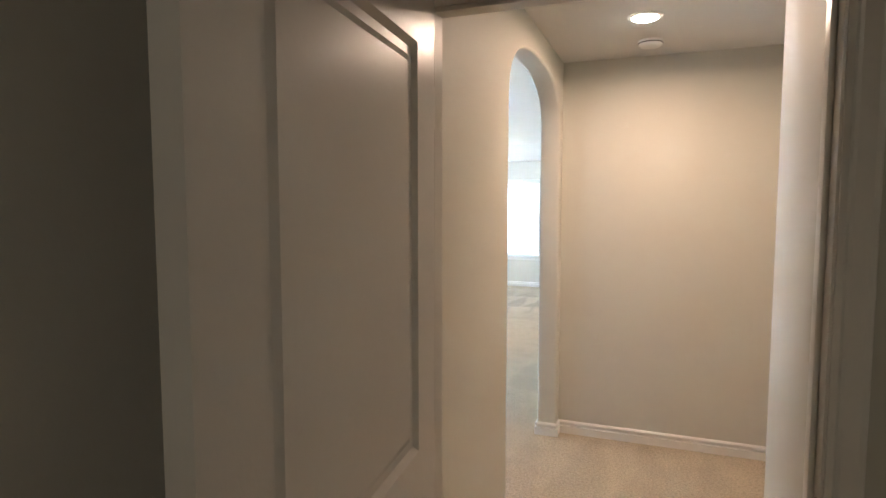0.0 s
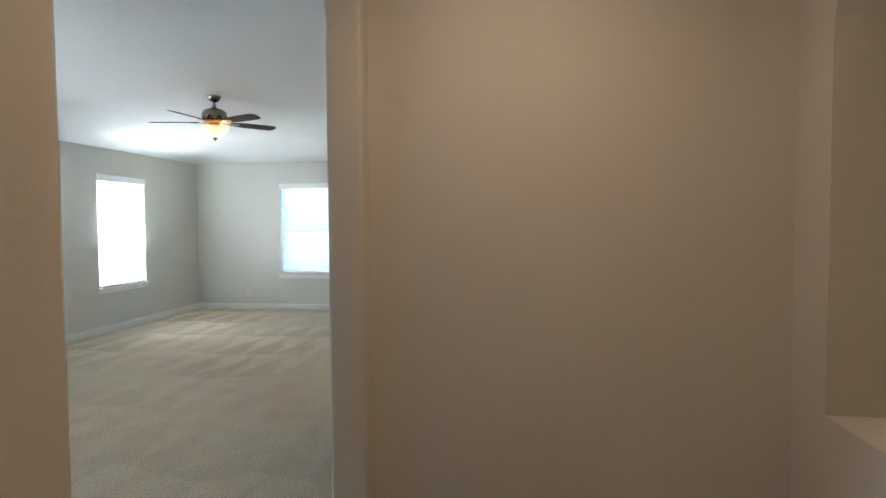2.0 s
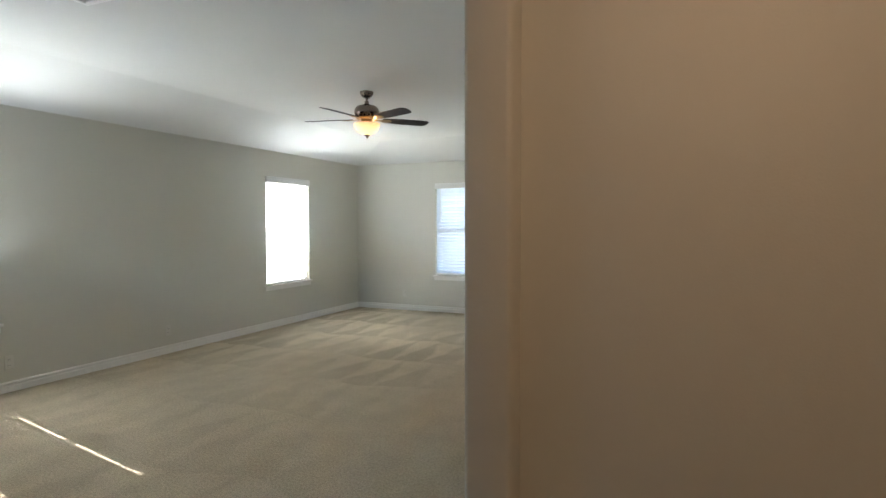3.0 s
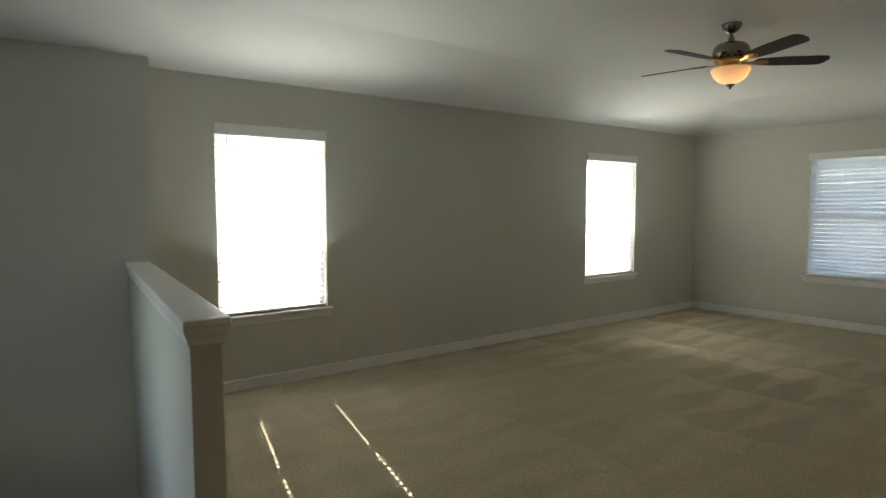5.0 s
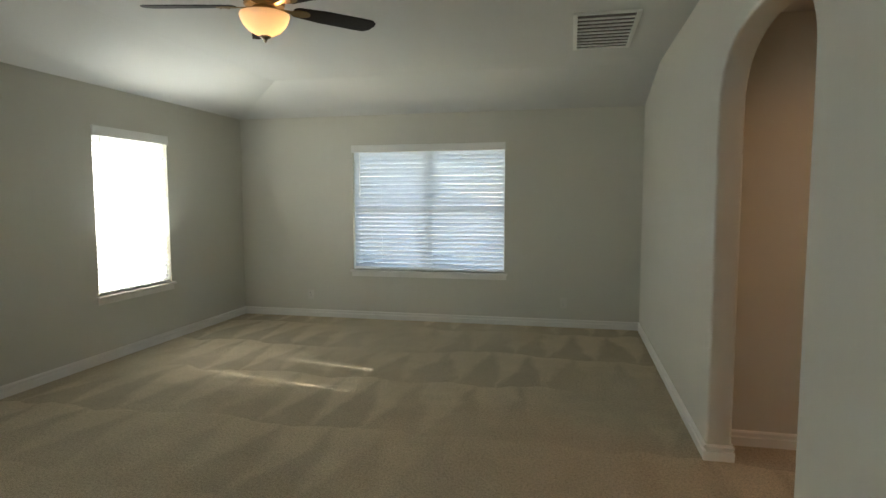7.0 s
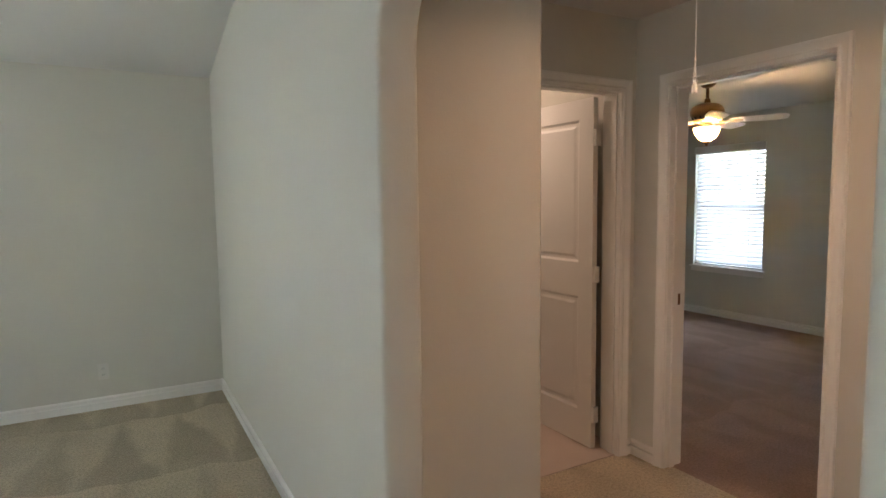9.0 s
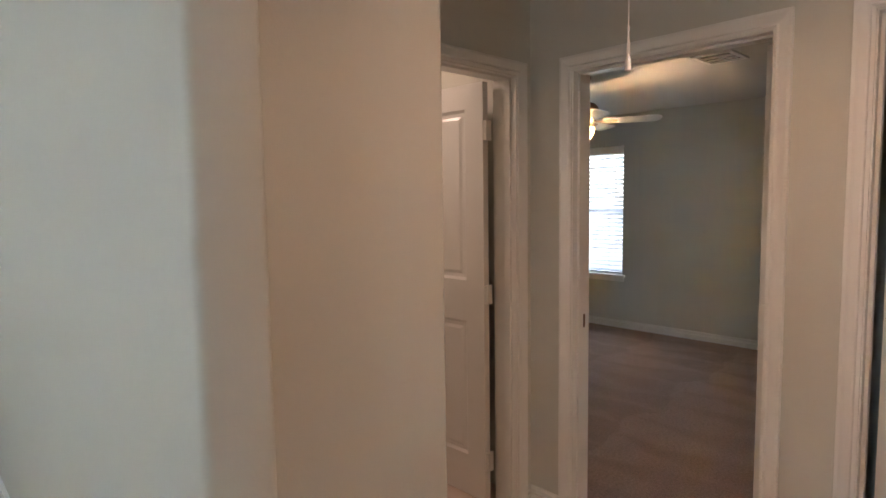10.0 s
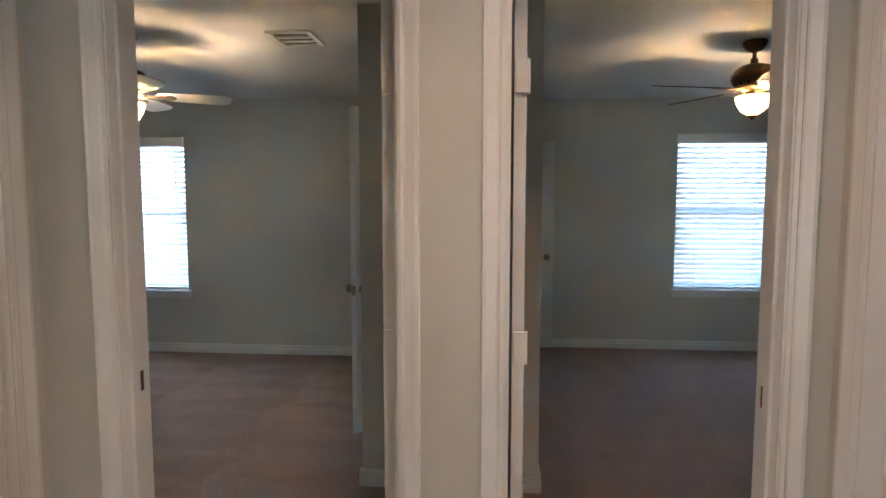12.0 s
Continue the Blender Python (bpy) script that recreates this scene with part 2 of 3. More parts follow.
def finish(name, bm, mat, smooth=False):
    me = bpy.data.meshes.new(name)
    bmesh.ops.recalc_face_normals(bm, faces=bm.faces)
    if smooth:
        for f in bm.faces:
            f.smooth = True
        for e in bm.edges:
            if len(e.link_faces) == 2 and e.calc_face_angle(0) > radians(37.2):
                e.smooth = False
    bm.to_mesh(me)
    bm.free()
    if mat:
        me.materials.append(mat)
    return me


def part(name, bm, mat, parent, label="", smooth=False):
    o = new(name, bm if isinstance(bm, bpy.types.Mesh) else finish(name, bm, mat, smooth))
    o.parent = parent
    return tagged(o, label) if label else o


def structure(name, bm, mat, label="", category=""):
    return tagged(new(name, finish(name, bm, mat)), label, category, "", "structure")


def thing(name, label, category, m=None, group=""):
    o = new(name)
    o.empty_display_size = 0.1
    if m is not None:
        o.matrix_world = m
    return tagged(o, label, category, group)


def wall_with_holes(axis, p0, p1, a0, a1, z0, z1, holes):
    """A wall between p0 and p1 across, from a0 to a1 along, with rectangular holes (a, b, low, high)."""
    bm = bmesh.new()
    cuts = sorted({a0, a1, *[h[0] for h in holes], *[h[1] for h in holes]})
    for a, b in zip(cuts, cuts[1:]):
        mid = (a + b) / 2
        lows = sorted((h[2], h[3]) for h in holes if h[0] < mid < h[1])
        z = z0
        for lo, hi in lows + [(z1, z1)]:
            if lo - z > 0.001:
                if axis == "y":
                    add_box(bm, p0, p1, a, b, z, lo)
                else:
                    add_box(bm, a, b, p0, p1, z, lo)
            z = hi
    return bm


def arch_points(a, b, spring, top, n=20, power=2.5):
    """The curve of a soft, low arch from (a, spring) up and over to (b, spring)."""
    mid, half = (a + b) / 2, (b - a) / 2
    pts = []
    for i in range(n + 1):
        c, s = math.cos(math.pi * i / n), math.sin(math.pi * i / n)
        u = -math.copysign(abs(c) ** (2 / power), c)
        pts.append((mid + half * u, spring + (top - spring) * abs(s) ** (2 / power)))
    return pts


def base_run(p, q, side, name="baseboard"):
    """A moulded baseboard along the floor from p to q, its face turned to side."""
    p, q, s = Vector((*p, 0)), Vector((*q, 0)), Vector((*side, 0))
    prof = [(0.0, 0.0), (0.014, 0.0), (0.016, 0.050), (0.003, 0.054), (0.002, 0.064), (0.013, 0.068), (0.014, 0.078), (0.006, 0.087), (0.0, 0.089)]
    bm = bmesh.new()
    ends = []
    for at_ in (p, q):
        ends.append([bm.verts.new(at_ + s * u + Vector((0, 0, w))) for u, w in prof])
    for i in range(len(prof) - 1):
        bm.faces.new((ends[0][i], ends[0][i + 1], ends[1][i + 1], ends[1][i]))
    bm.faces.new(ends[0])
    bm.faces.new(ends[1])
    return structure(name, bm, TRIM, "white moulded baseboard along the wall", "baseboard")


# ---- large structure ----
J = 0.018                      # thickness of the door linings
XW, T = -4.71, 0.13            # west wall's inner face; thickness of the inner walls
YJ, XS = -6.95, -4.42           # jog in the west wall; face of the stair wall
PLATE, TOP, HALL, HALL1 = 2.395, 2.615, 2.42, 2.53
A1 = (-8.398, -7.07)            # first arch, along the east wall
A2 = (-4.445, -3.215)            # second arch
NWALL1, XE1 = -6.98, 1.575      # first hall: end wall and its east wall
DOOR0 = -9.72                  # the doorway that the walk starts in
YB, XD = -2.43, 1.857          # second hall: bathroom wall and bedroom wall
WIN_W = [(-6.475, -5.585), (-2.295, -1.36)]
WIN_N = (-3.262, -1.462)
SILL, HEAD = 0.585, 2.04

floor = structure("floor", box(-2.2, XD + 0.06, -12.6, 1.4, -0.12, 0), CARPET, "beige cut-pile carpet with vacuum marks", "floor")
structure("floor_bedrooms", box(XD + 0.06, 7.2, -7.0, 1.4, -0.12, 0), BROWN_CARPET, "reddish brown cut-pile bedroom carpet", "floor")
structure("floor_first_room", box(XD + 0.06, 3.2, -12.6, -7.0, -0.12, 0), CARPET, "beige cut-pile carpet", "floor")
structure("floor_west", box(XW - 0.2, -2.2, -7.10, 1.4, -0.12, 0), CARPET, "beige cut-pile carpet with vacuum marks", "floor")
structure("floor_bathroom", box(0.80, XD - 0.004, YB + 0.02, -0.2, 0, 0.006), TILE, "pinkish tile bathroom floor", "floor")

# east wall of the big room with both arches
outline = [(-12.6, 0), (A1[0], 0)] + arch_points(A1[0], A1[1], 2.04, 2.385, 44, 2.6) + [(A1[1], 0), (A2[0], 0)] + arch_points(A2[0], A2[1], 1.86, 2.21, 44) + [(A2[1], 0), (0.15, 0), (0.15, 2.9), (-12.6, 2.9)]
bm = prism(outline, T, Matrix(((0, 0, 1, 0), (1, 0, 0, 0), (0, 1, 0, 0), (0, 0, 0, 1))))
es = [e for e in bm.edges if abs(e.verts[0].co.x - e.verts[1].co.x) < 1e-5 and all(v.co.y < 0.1 and v.co.y > -12.5 for v in e.verts)
      and not (e.verts[0].co.z == 0 and e.verts[1].co.z == 0)]
bmesh.ops.bevel(bm, geom=es, offset=0.016, segments=3, affect="EDGES", profile=0.5)
tagged(new("wall_east", finish("wall_east", bm, PAINT, True)), "greige painted drywall with two arched openings", "wall", "", "structure")

structure("wall_west", wall_with_holes("y", XW - 0.16, XW, YJ, 0.15, 0, 3.0, [(a, b, SILL, HEAD) for a, b in WIN_W]), PAINT, "greige painted outer wall with two windows", "wall")
# thickened outward to 0.30 so the unseen extra depth shades the north blind
structure("wall_north", wall_with_holes("x", 0, 0.30, XW, 0, 0, 3.0, [(*WIN_N, SILL, HEAD)]), PAINT, "greige painted outer wall with a double window", "wall")
structure("wall_stair", box(XW - 0.16, XS, -12.6, YJ, -2.8, 3.0), PAINT, "greige painted wall beside the stairwell", "wall")
structure("wall_south", box(-2.2, 0, -9.55, -9.42, 0, 3.0), PAINT, "greige painted wall behind the stairwell", "wall")

structure("wall_stair_south", wall_with_holes("x", -8.6, -8.45, XS, -2.2, -2.8, 3.0, [(-3.3, -2.4, 0.3, 1.9)]), PAINT, "greige painted wall of the stairwell", "wall")
structure("wall_landing", box(-2.32, -2.2, -9.42, -8.45, -2.8, 3.0), PAINT, "greige painted wall beside the landing", "wall")
structure("floor_lower", box(XW, -1.9, -8.6, -7.0, -2.9, -2.8), CARPET, "beige carpet at the foot of the stairs", "floor")

# ceiling of the big room: flat in the middle, sloping down to the west and north walls
BEND = [(0.0, PLATE), (1.02, TOP - 0.004), (1.08, TOP)]
FLAT = 1.08


def bent_strip(bm, corner, ends):
    """Strips of ceiling from a wall up the bend; corner and ends give the line's two ends for each step in from the wall."""
    for up in (0.0, 0.06):
        rows = [[bm.verts.new((*corner(d), z + up)), bm.verts.new((*ends(d), z + up))] for d, z in BEND]
        for r0, r1 in zip(rows, rows[1:]):
            bm.faces.new((r0[0], r0[1], r1[1], r1[0]))


bm = bmesh.new()
bent_strip(bm, lambda d: (XW + d, YJ), lambda d: (XW + d, -d))
bent_strip(bm, lambda d: (XW + d, -d), lambda d: (0, -d))
bent_strip(bm, lambda d: (XS + d, -12.45), lambda d: (XS + d, YJ))
rows = [[bm.verts.new((XW + d, YJ, z)), bm.verts.new((XS + d, YJ, z))] for d, z in BEND]
for r0, r1 in zip(rows, rows[1:]):
    bm.faces.new((r0[0], r0[1], r1[1], r1[0]))
bmesh.ops.remove_doubles(bm, verts=bm.verts, dist=0.0005)
tagged(new("ceiling", finish("ceiling", bm, CEILING)), "white textured drywall ceiling with sloped edges", "ceiling", "", "structure")
bm = box(XS + FLAT, 0, -12.45, -FLAT, TOP, TOP + 0.05)
add_box(bm, XW + FLAT, XS + FLAT, YJ, -FLAT, TOP, TOP + 0.05)
structure("ceiling_flat", bm, CEILING, "white textured drywall ceiling", "ceiling")
# out of view: added above the ceilings, with an overhang, to block sun and sky
structure("roof_light_block", box(XW - 0.55, 7.2, -12.6, 1.4, 2.95, 3.05), CEILING, "unseen roof deck added to block sky and sun", "ceiling")

# first hall
structure("wall_hall_end", box(T, XE1 + 0.6, NWALL1, NWALL1 + T, 0, 2.6), PAINT, "greige painted end wall of the hall", "wall")
bm = wall_with_holes("y", XE1, XE1 + 0.14, -8.63, NWALL1, 0, 2.6, [(-8.15, -7.205, 0.815, 2.30)])
for i, (p, q) in enumerate(zip(arch_points(-8.15, -7.205, 1.92, 2.26, 20, 2.2), arch_points(-8.15, -7.205, 1.92, 2.26, 20, 2.2)[1:])):
    v = [bm.verts.new((x, y, z)) for x in (XE1, XE1 + 0.14) for y, z in ((p[0], p[1]), (q[0], q[1]), (q[0], 2.301), (p[0], 2.301))]
    for f in ((0, 1, 2, 3), (7, 6, 5, 4), (0, 4, 5, 1), (1, 5, 6, 2), (2, 6, 7, 3), (3, 7, 4, 0)):
        bm.faces.new([v[j] for j in f])
add_box(bm, XE1 + 0.50, XE1 + 0.56, -8.63, NWALL1, 0, 2.6)
add_box(bm, XE1 + 0.14, XE1 + 0.50, -7.205, NWALL1, 0, 2.6)
add_box(bm, XE1 + 0.14, XE1 + 0.50, -8.63, -8.15, 0, 2.6)
add_box(bm, XE1 + 0.14, XE1 + 0.50, -8.15, -7.205, 0, 0.815)
add_box(bm, XE1 + 0.14, XE1 + 0.50, -8.15, -7.205, 2.30, 2.6)
structure("wall_hall_niche", bm, PAINT, "greige painted wall with an arched niche", "wall")
structure("wall_hall_narrow", box(1.16, 2.2, DOOR0 + 0.06, -8.63, 0, 2.6, 0.014), PAINT, "greige painted wall of the narrow hall", "wall")
structure("wall_door_start", wall_with_holes("x", DOOR0 - 0.06, DOOR0 + 0.06, T, 1.8, 0, 2.6, [(0.293 - J, 1.073 + J, -0.01, 2.03 + J)]), PAINT, "greige painted wall round the first doorway", "wall")
structure("ceiling_hall", box(T, 1.8, DOOR0 - 0.06, NWALL1, HALL1, HALL1 + 0.08), CEILING, "white textured hall ceiling", "ceiling")
# the room behind the first doorway
structure("wall_start_room_east", box(2.4, 2.5, -12.6, DOOR0 - 0.06, 0, 2.6), PAINT, "greige painted wall", "wall")
structure("wall_start_room_south", box(T, 2.5, -12.5, -12.4, 0, 2.6), PAINT, "greige painted wall", "wall")
structure("wall_start_room_north", box(1.8, 2.5, DOOR0 - 0.06, DOOR0 + 0.06, 0, 2.6), PAINT, "greige painted wall", "wall")
structure("ceiling_start_room", box(T, 2.5, -12.5, DOOR0 - 0.06, HALL, HALL + 0.08), CEILING, "white textured ceiling", "ceiling")

# second hall
HN = -2.97
bm = box(T, 0.78, HN, 0.15, 0, 2.6)
es = [e for e in bm.edges if all(abs(v.co.x - 0.78) < 1e-4 and abs(v.co.y - HN) < 1e-4 for v in e.verts)]
bmesh.ops.bevel(bm, geom=es, offset=0.016, segments=3, affect="EDGES", profile=0.5)
structure("wall_hall_north", bm, PAINT, "greige painted wall with a rounded outer corner", "wall")
structure("wall_bathroom", wall_with_holes("x", YB, YB + T, 0.78, XD, 0, 2.6, [(1.04 - J, 1.75 + J, -0.01, 2.03 + J)]), PAINT, "greige painted wall round the bathroom doorway", "wall")
BD = (-3.45, -2.665)            # doorway of the first bedroom
CD = (-4.44, -3.74)            # doorway of the second bedroom
structure("wall_bedrooms", wall_with_holes("y", XD, XD + T, -6.9, 1.2, 0, 2.6, [(BD[0] - J, BD[1] + J, -0.01, 2.03 + J), (CD[0] - J, CD[1] + J, -0.01, 2.03 + J)]), PAINT, "greige painted wall with two bedroom doorways", "wall")
HS = -4.565
structure("wall_hall_south", wall_with_holes("x", HS - T, HS, T, XD, 0, 2.6, [(1.0 - J, 1.735 + J, -0.01, 2.03 + J)]), PAINT, "greige painted wall round a closed door", "wall")
structure("ceiling_hall_bedrooms", box(T, XD, HS, HN, HALL, HALL + 0.08), CEILING, "white textured hall ceiling", "ceiling")
structure("ceiling_hall_nook", box(0.78, XD, HN, YB, HALL, HALL + 0.08), CEILING, "white textured hall ceiling", "ceiling")
# bathroom
structure("ceiling_bathroom", box(0.78, XD, YB + T, -0.2, HALL, HALL + 0.08), CEILING, "white bathroom ceiling", "ceiling")
structure("wall_bathroom_back", box(0.78, XD, -0.2, -0.1, 0, 2.6), PAINT, "greige painted bathroom wall", "wall")
# bedrooms
XB, XC = 5.646, 6.147            # far walls of the two bedrooms
structure("wall_bedroom_far", wall_with_holes("y", XB, XB + 0.16, -3.4, 1.2, 0, 2.6, [(-0.80, 0.10, 0.605, 2.045)]), PAINT, "greige painted outer wall with a window", "wall")
structure("wall_bedroom_north", box(XD + T, XB, 0.75, 0.9, 0, 2.6), PAINT, "greige painted bedroom wall", "wall")
structure("wall_partition", box(XD + T, 3.17, -3.66, -3.53, 0, 2.6), PAINT, "greige painted wall between the bedrooms", "wall")
structure("wall_closet", wall_with_holes("x", -3.16, -3.05, 3.17, XB, 0, 2.6, [(3.75, 4.42, -0.01, 2.03)]), PAINT, "greige painted closet wall", "wall")
structure("wall_closet_side", box(3.17, 3.28, -3.94, -3.16, 0, 2.6), PAINT, "greige painted closet corner", "wall")
structure("wall_closet_back", box(3.28, XC, -3.94, -3.83, 0, 2.6), PAINT, "greige painted closet wall", "wall")
structure("wall_bedroom_far_south", wall_with_holes("y", XC, XC + 0.16, -7.0, -3.4, 0, 2.6, [(-6.39, -5.47, 0.60, 2.085)]), PAINT, "greige painted outer wall with a window", "wall")
structure("wall_bedroom_south", box(XD + T, XC, -6.95, -6.8, 0, 2.6), PAINT, "greige painted bedroom wall", "wall")
structure("ceiling_bedroom", box(XD + T, XC, -3.60, 0.75, 2.40, 2.48), CEILING, "white textured bedroom ceiling", "ceiling")
structure("ceiling_bedroom_south", box(XD + T, XC, -6.8, -3.60, 2.44, 2.52), CEILING, "white textured bedroom ceiling", "ceiling")


# ---- windows and blinds ----
def along(axis, plane, sign):
    """Maps (run along the wall, out from the wall's inner face into the room, height) to the world."""
    if axis == "y":
        return lambda a, o, z: Vector((plane + sign * o, a, z))
    return lambda a, o, z: Vector((a, plane + sign * o, z))


def map_box(f, a0, a1, o0, o1, z0, z1, bevel=0.0):
    p, q = f(a0, o0, z0), f(a1, o1, z1)
    return box(min(p.x, q.x), max(p.x, q.x), min(p.y, q.y), max(p.y, q.y), z0, z1, bevel)


def make_window(name, axis, plane, sign, a, b, low, high, label, mullion=False):
    f = along(axis, plane, sign)
    w = tagged(new(name), label, "window", "", "structure")
    for nm, bx in (("window_frame", (a, a + 0.04, -0.15, -0.085, low, high)), ("window_frame", (b - 0.04, b, -0.15, -0.085, low, high)),
                   ("window_frame", (a + 0.04, b - 0.04, -0.15, -0.085, low, low + 0.045)), ("window_frame", (a + 0.04, b - 0.04, -0.15, -0.085, high - 0.045, high))):
        part(nm, map_box(f, *bx, 0.004), TRIM, w)
    mid_z = (low + high) / 2 + 0.005
    cols = [(a + 0.04, b - 0.04)]
    if mullion:
        m = (a + b) / 2
        part("mullion", map_box(f, m - 0.04, m + 0.04, -0.15, -0.095, low + 0.045, high - 0.045, 0.004), TRIM, w)
        cols = [(a + 0.04, m - 0.04), (m + 0.04, b - 0.04)]
    for c0, c1 in cols:
        part("sash_rail", map_box(f, c0, c1, -0.14, -0.095, mid_z - 0.022, mid_z + 0.022, 0.004), TRIM, w)
        for z0, z1 in ((low + 0.045, mid_z - 0.022), (mid_z + 0.022, high - 0.045)):
            p = part("pane", map_box(f, c0, c1, -0.122, -0.118, z0, z1), GLASS, w)
            p.visible_shadow = False
    part("window_sill", map_box(f, a - 0.035, b + 0.035, -0.085, 0.035, low - 0.022, low, 0.005), TRIM, w)
    part("apron", map_box(f, a - 0.02, b + 0.02, 0.0, 0.014, low - 0.075, low - 0.022, 0.003), TRIM, w)
    return w


def make_blind(axis, plane, sign, a, b, low, high, label, tilt=42, wand=True, holed=True, vinyl=VINYL):
    f = along(axis, plane, sign)
    ob = thing("window_blind", label, "blind", None, "white slatted window blinds")
    gap = 0.009
    a0, b0 = a + gap, b - gap
    part("valance", map_box(f, a - 0.004, b + 0.004, -0.004, 0.024, high - 0.075, high + 0.012, 0.006), PLASTIC, ob, "white moulded valance")
    part("head_rail", map_box(f, a0, b0, -0.055, -0.010, high - 0.045, high - 0.004), PLASTIC, ob)
    # one slat, slightly crowned, laid with its room-side edge up, with a hole for each ladder cord
    bm = bmesh.new()
    chord, n, h = 0.055, 6, 0.006
    count = max(2, round((b - a) / 0.62))
    inset = (b - a) / 2 - 0.275 * (count - 1)
    holes = [a + inset + 0.55 * i for i in range(count)]
    if holed:
        holes = [e + 0.032 for e in holes]
    cuts = [a0] + [e + d for e in holes for d in (-h, h)] + [b0]
    c, s = math.cos(radians(tilt)), math.sin(radians(tilt))
    for drop in (0.0, 0.002):
        grid = []
        for i in range(n + 1):
            u = i / n - 0.5
            d, up = u * chord, 0.004 * (1 - 4 * u * u) - drop
            grid.append([bm.verts.new(f(e, -0.0325 + d * c - up * s, d * s + up * c)) for e in cuts])
        for i in range(n):
            for j in range(len(cuts) - 1):
                if not (holed and j % 2 == 1 and i in (2, 3)):
                    bm.faces.new((grid[i][j], grid[i][j + 1], grid[i + 1][j + 1], grid[i + 1][j]))
    slat = finish("slat", bm, vinyl)
    z = low + 0.062
    rng = random.Random(int(abs(a) * 1000))
    while z < high - 0.055:
        s = part("slat", slat, vinyl, ob)
        s.location.z = z + rng.uniform(-0.0006, 0.0006)
        z += 0.0485
    part("bottom_rail", map_box(f, a0, b0, -0.052, -0.014, low + 0.008, low + 0.028, 0.004), PLASTIC, ob)
    for e in holes:
        part("ladder_cord", map_box(f, e - 0.001, e + 0.001, -0.0085, -0.0065, low + 0.02, high - 0.04), CORDM, ob)
    if wand:
        part("tilt_wand", map_box(f, a + 0.085, a + 0.092, 0.000, 0.007, high - 0.60, high - 0.07), PLASTIC, ob)
    return ob


make_window("window_1", "y", XW, 1, *WIN_W[0], SILL, HEAD, "white single-hung window with a painted sill")
make_window("window_2", "y", XW, 1, *WIN_W[1], SILL, HEAD, "white single-hung window with a painted sill")
make_window("window_3", "x", 0, -1, *WIN_N, SILL, HEAD, "white double window with a centre mullion", True)
# out of view: placed here to let bluish daylight onto the half wall
make_window("window_6", "x", -8.45, 1, -3.3, -2.4, 0.3, 1.9, "white window assumed in the stairwell wall, out of view")
make_window("window_4", "y", XB, -1, -0.80, 0.10, 0.605, 2.045, "white single-hung bedroom window")
make_window("window_5", "y", XC, -1, -6.39, -5.47, 0.60, 2.085, "white single-hung bedroom window")
make_blind("y", XW, 1, *WIN_W[0], SILL, HEAD, "white horizontal blind glowing with afternoon sun", 62)
make_blind("y", XW, 1, *WIN_W[1], SILL, HEAD, "white horizontal blind glowing with afternoon sun", 62)
make_blind("x", 0, -1, *WIN_N, SILL, HEAD, "wide white horizontal blind with half-open slats", 55, True, False, VINYL_SKY_TINT)
make_blind("y", XB, -1, -0.80, 0.10, 0.605, 2.045, "white horizontal blind in the bedroom window", -50, True, False)
make_blind("y", XC, -1, -6.39, -5.47, 0.60, 2.085, "white horizontal blind in the bedroom window", -50, True, False)


# ---- doors ----
CAS = [(0.0, 0.0), (0.0, 0.010), (0.010, 0.014), (0.016, 0.009), (0.022, 0.009), (0.038, 0.015), (0.046, 0.019), (0.056, 0.019), (0.058, 0.016), (0.058, 0.0)]


def casing(f, a, b, top, parent, out=1.0):
    """Mitred door casing round three sides, standing out from a wall face."""
    a, b, top = a - 0.005, b + 0.005, top + 0.005
    corners = [lambda u: (a - u, 0.0), lambda u: (a - u, top + u), lambda u: (b + u, top + u), lambda u: (b + u, 0.0)]
    for c0, c1 in zip(corners, corners[1:]):
        bm = bmesh.new()
        ends = []
        for c in (c0, c1):
            ends.append([bm.verts.new(f(c(u)[0], o * out, c(u)[1])) for u, o in CAS])
        for i in range(len(CAS)):
            j = (i + 1) % len(CAS)
            bm.faces.new((ends[0][i], ends[0][j], ends[1][j], ends[1][i]))
        bm.faces.new(ends[0])
        bm.faces.new(ends[1])
        part("casing", bm, TRIM, parent)


def door_frame(name, axis, p0, p1, a, b, label, height=2.03, stop=0.5, faces=(True, True)):
    d = tagged(new(name), label, "door", "", "structure")
    f = along(axis, p0, 1)
    w = p1 - p0
    part("jamb", map_box(f, a - J, a, -0.002, w + 0.002, 0, height + J), TRIM, d)
    part("jamb", map_box(f, b, b + J, -0.002, w + 0.002, 0, height + J), TRIM, d)
    part("jamb", map_box(f, a, b, -0.002, w + 0.002, height, height + J), TRIM, d)
    s0, s1 = w * stop - 0.018, w * stop + 0.018
    part("door_stop", map_box(f, a, a + 0.011, s0, s1, 0, height, 0.002), TRIM, d)
    part("door_stop", map_box(f, b - 0.011, b, s0, s1, 0, height, 0.002), TRIM, d)
    part("door_stop", map_box(f, a + 0.011, b - 0.011, s0, s1, height - 0.011, height, 0.002), TRIM, d)
    if faces[0]:
        casing(along(axis, p0, -1), a, b, height, d)
    if faces[1]:
        casing(along(axis, p1, 1), a, b, height, d)
    return d


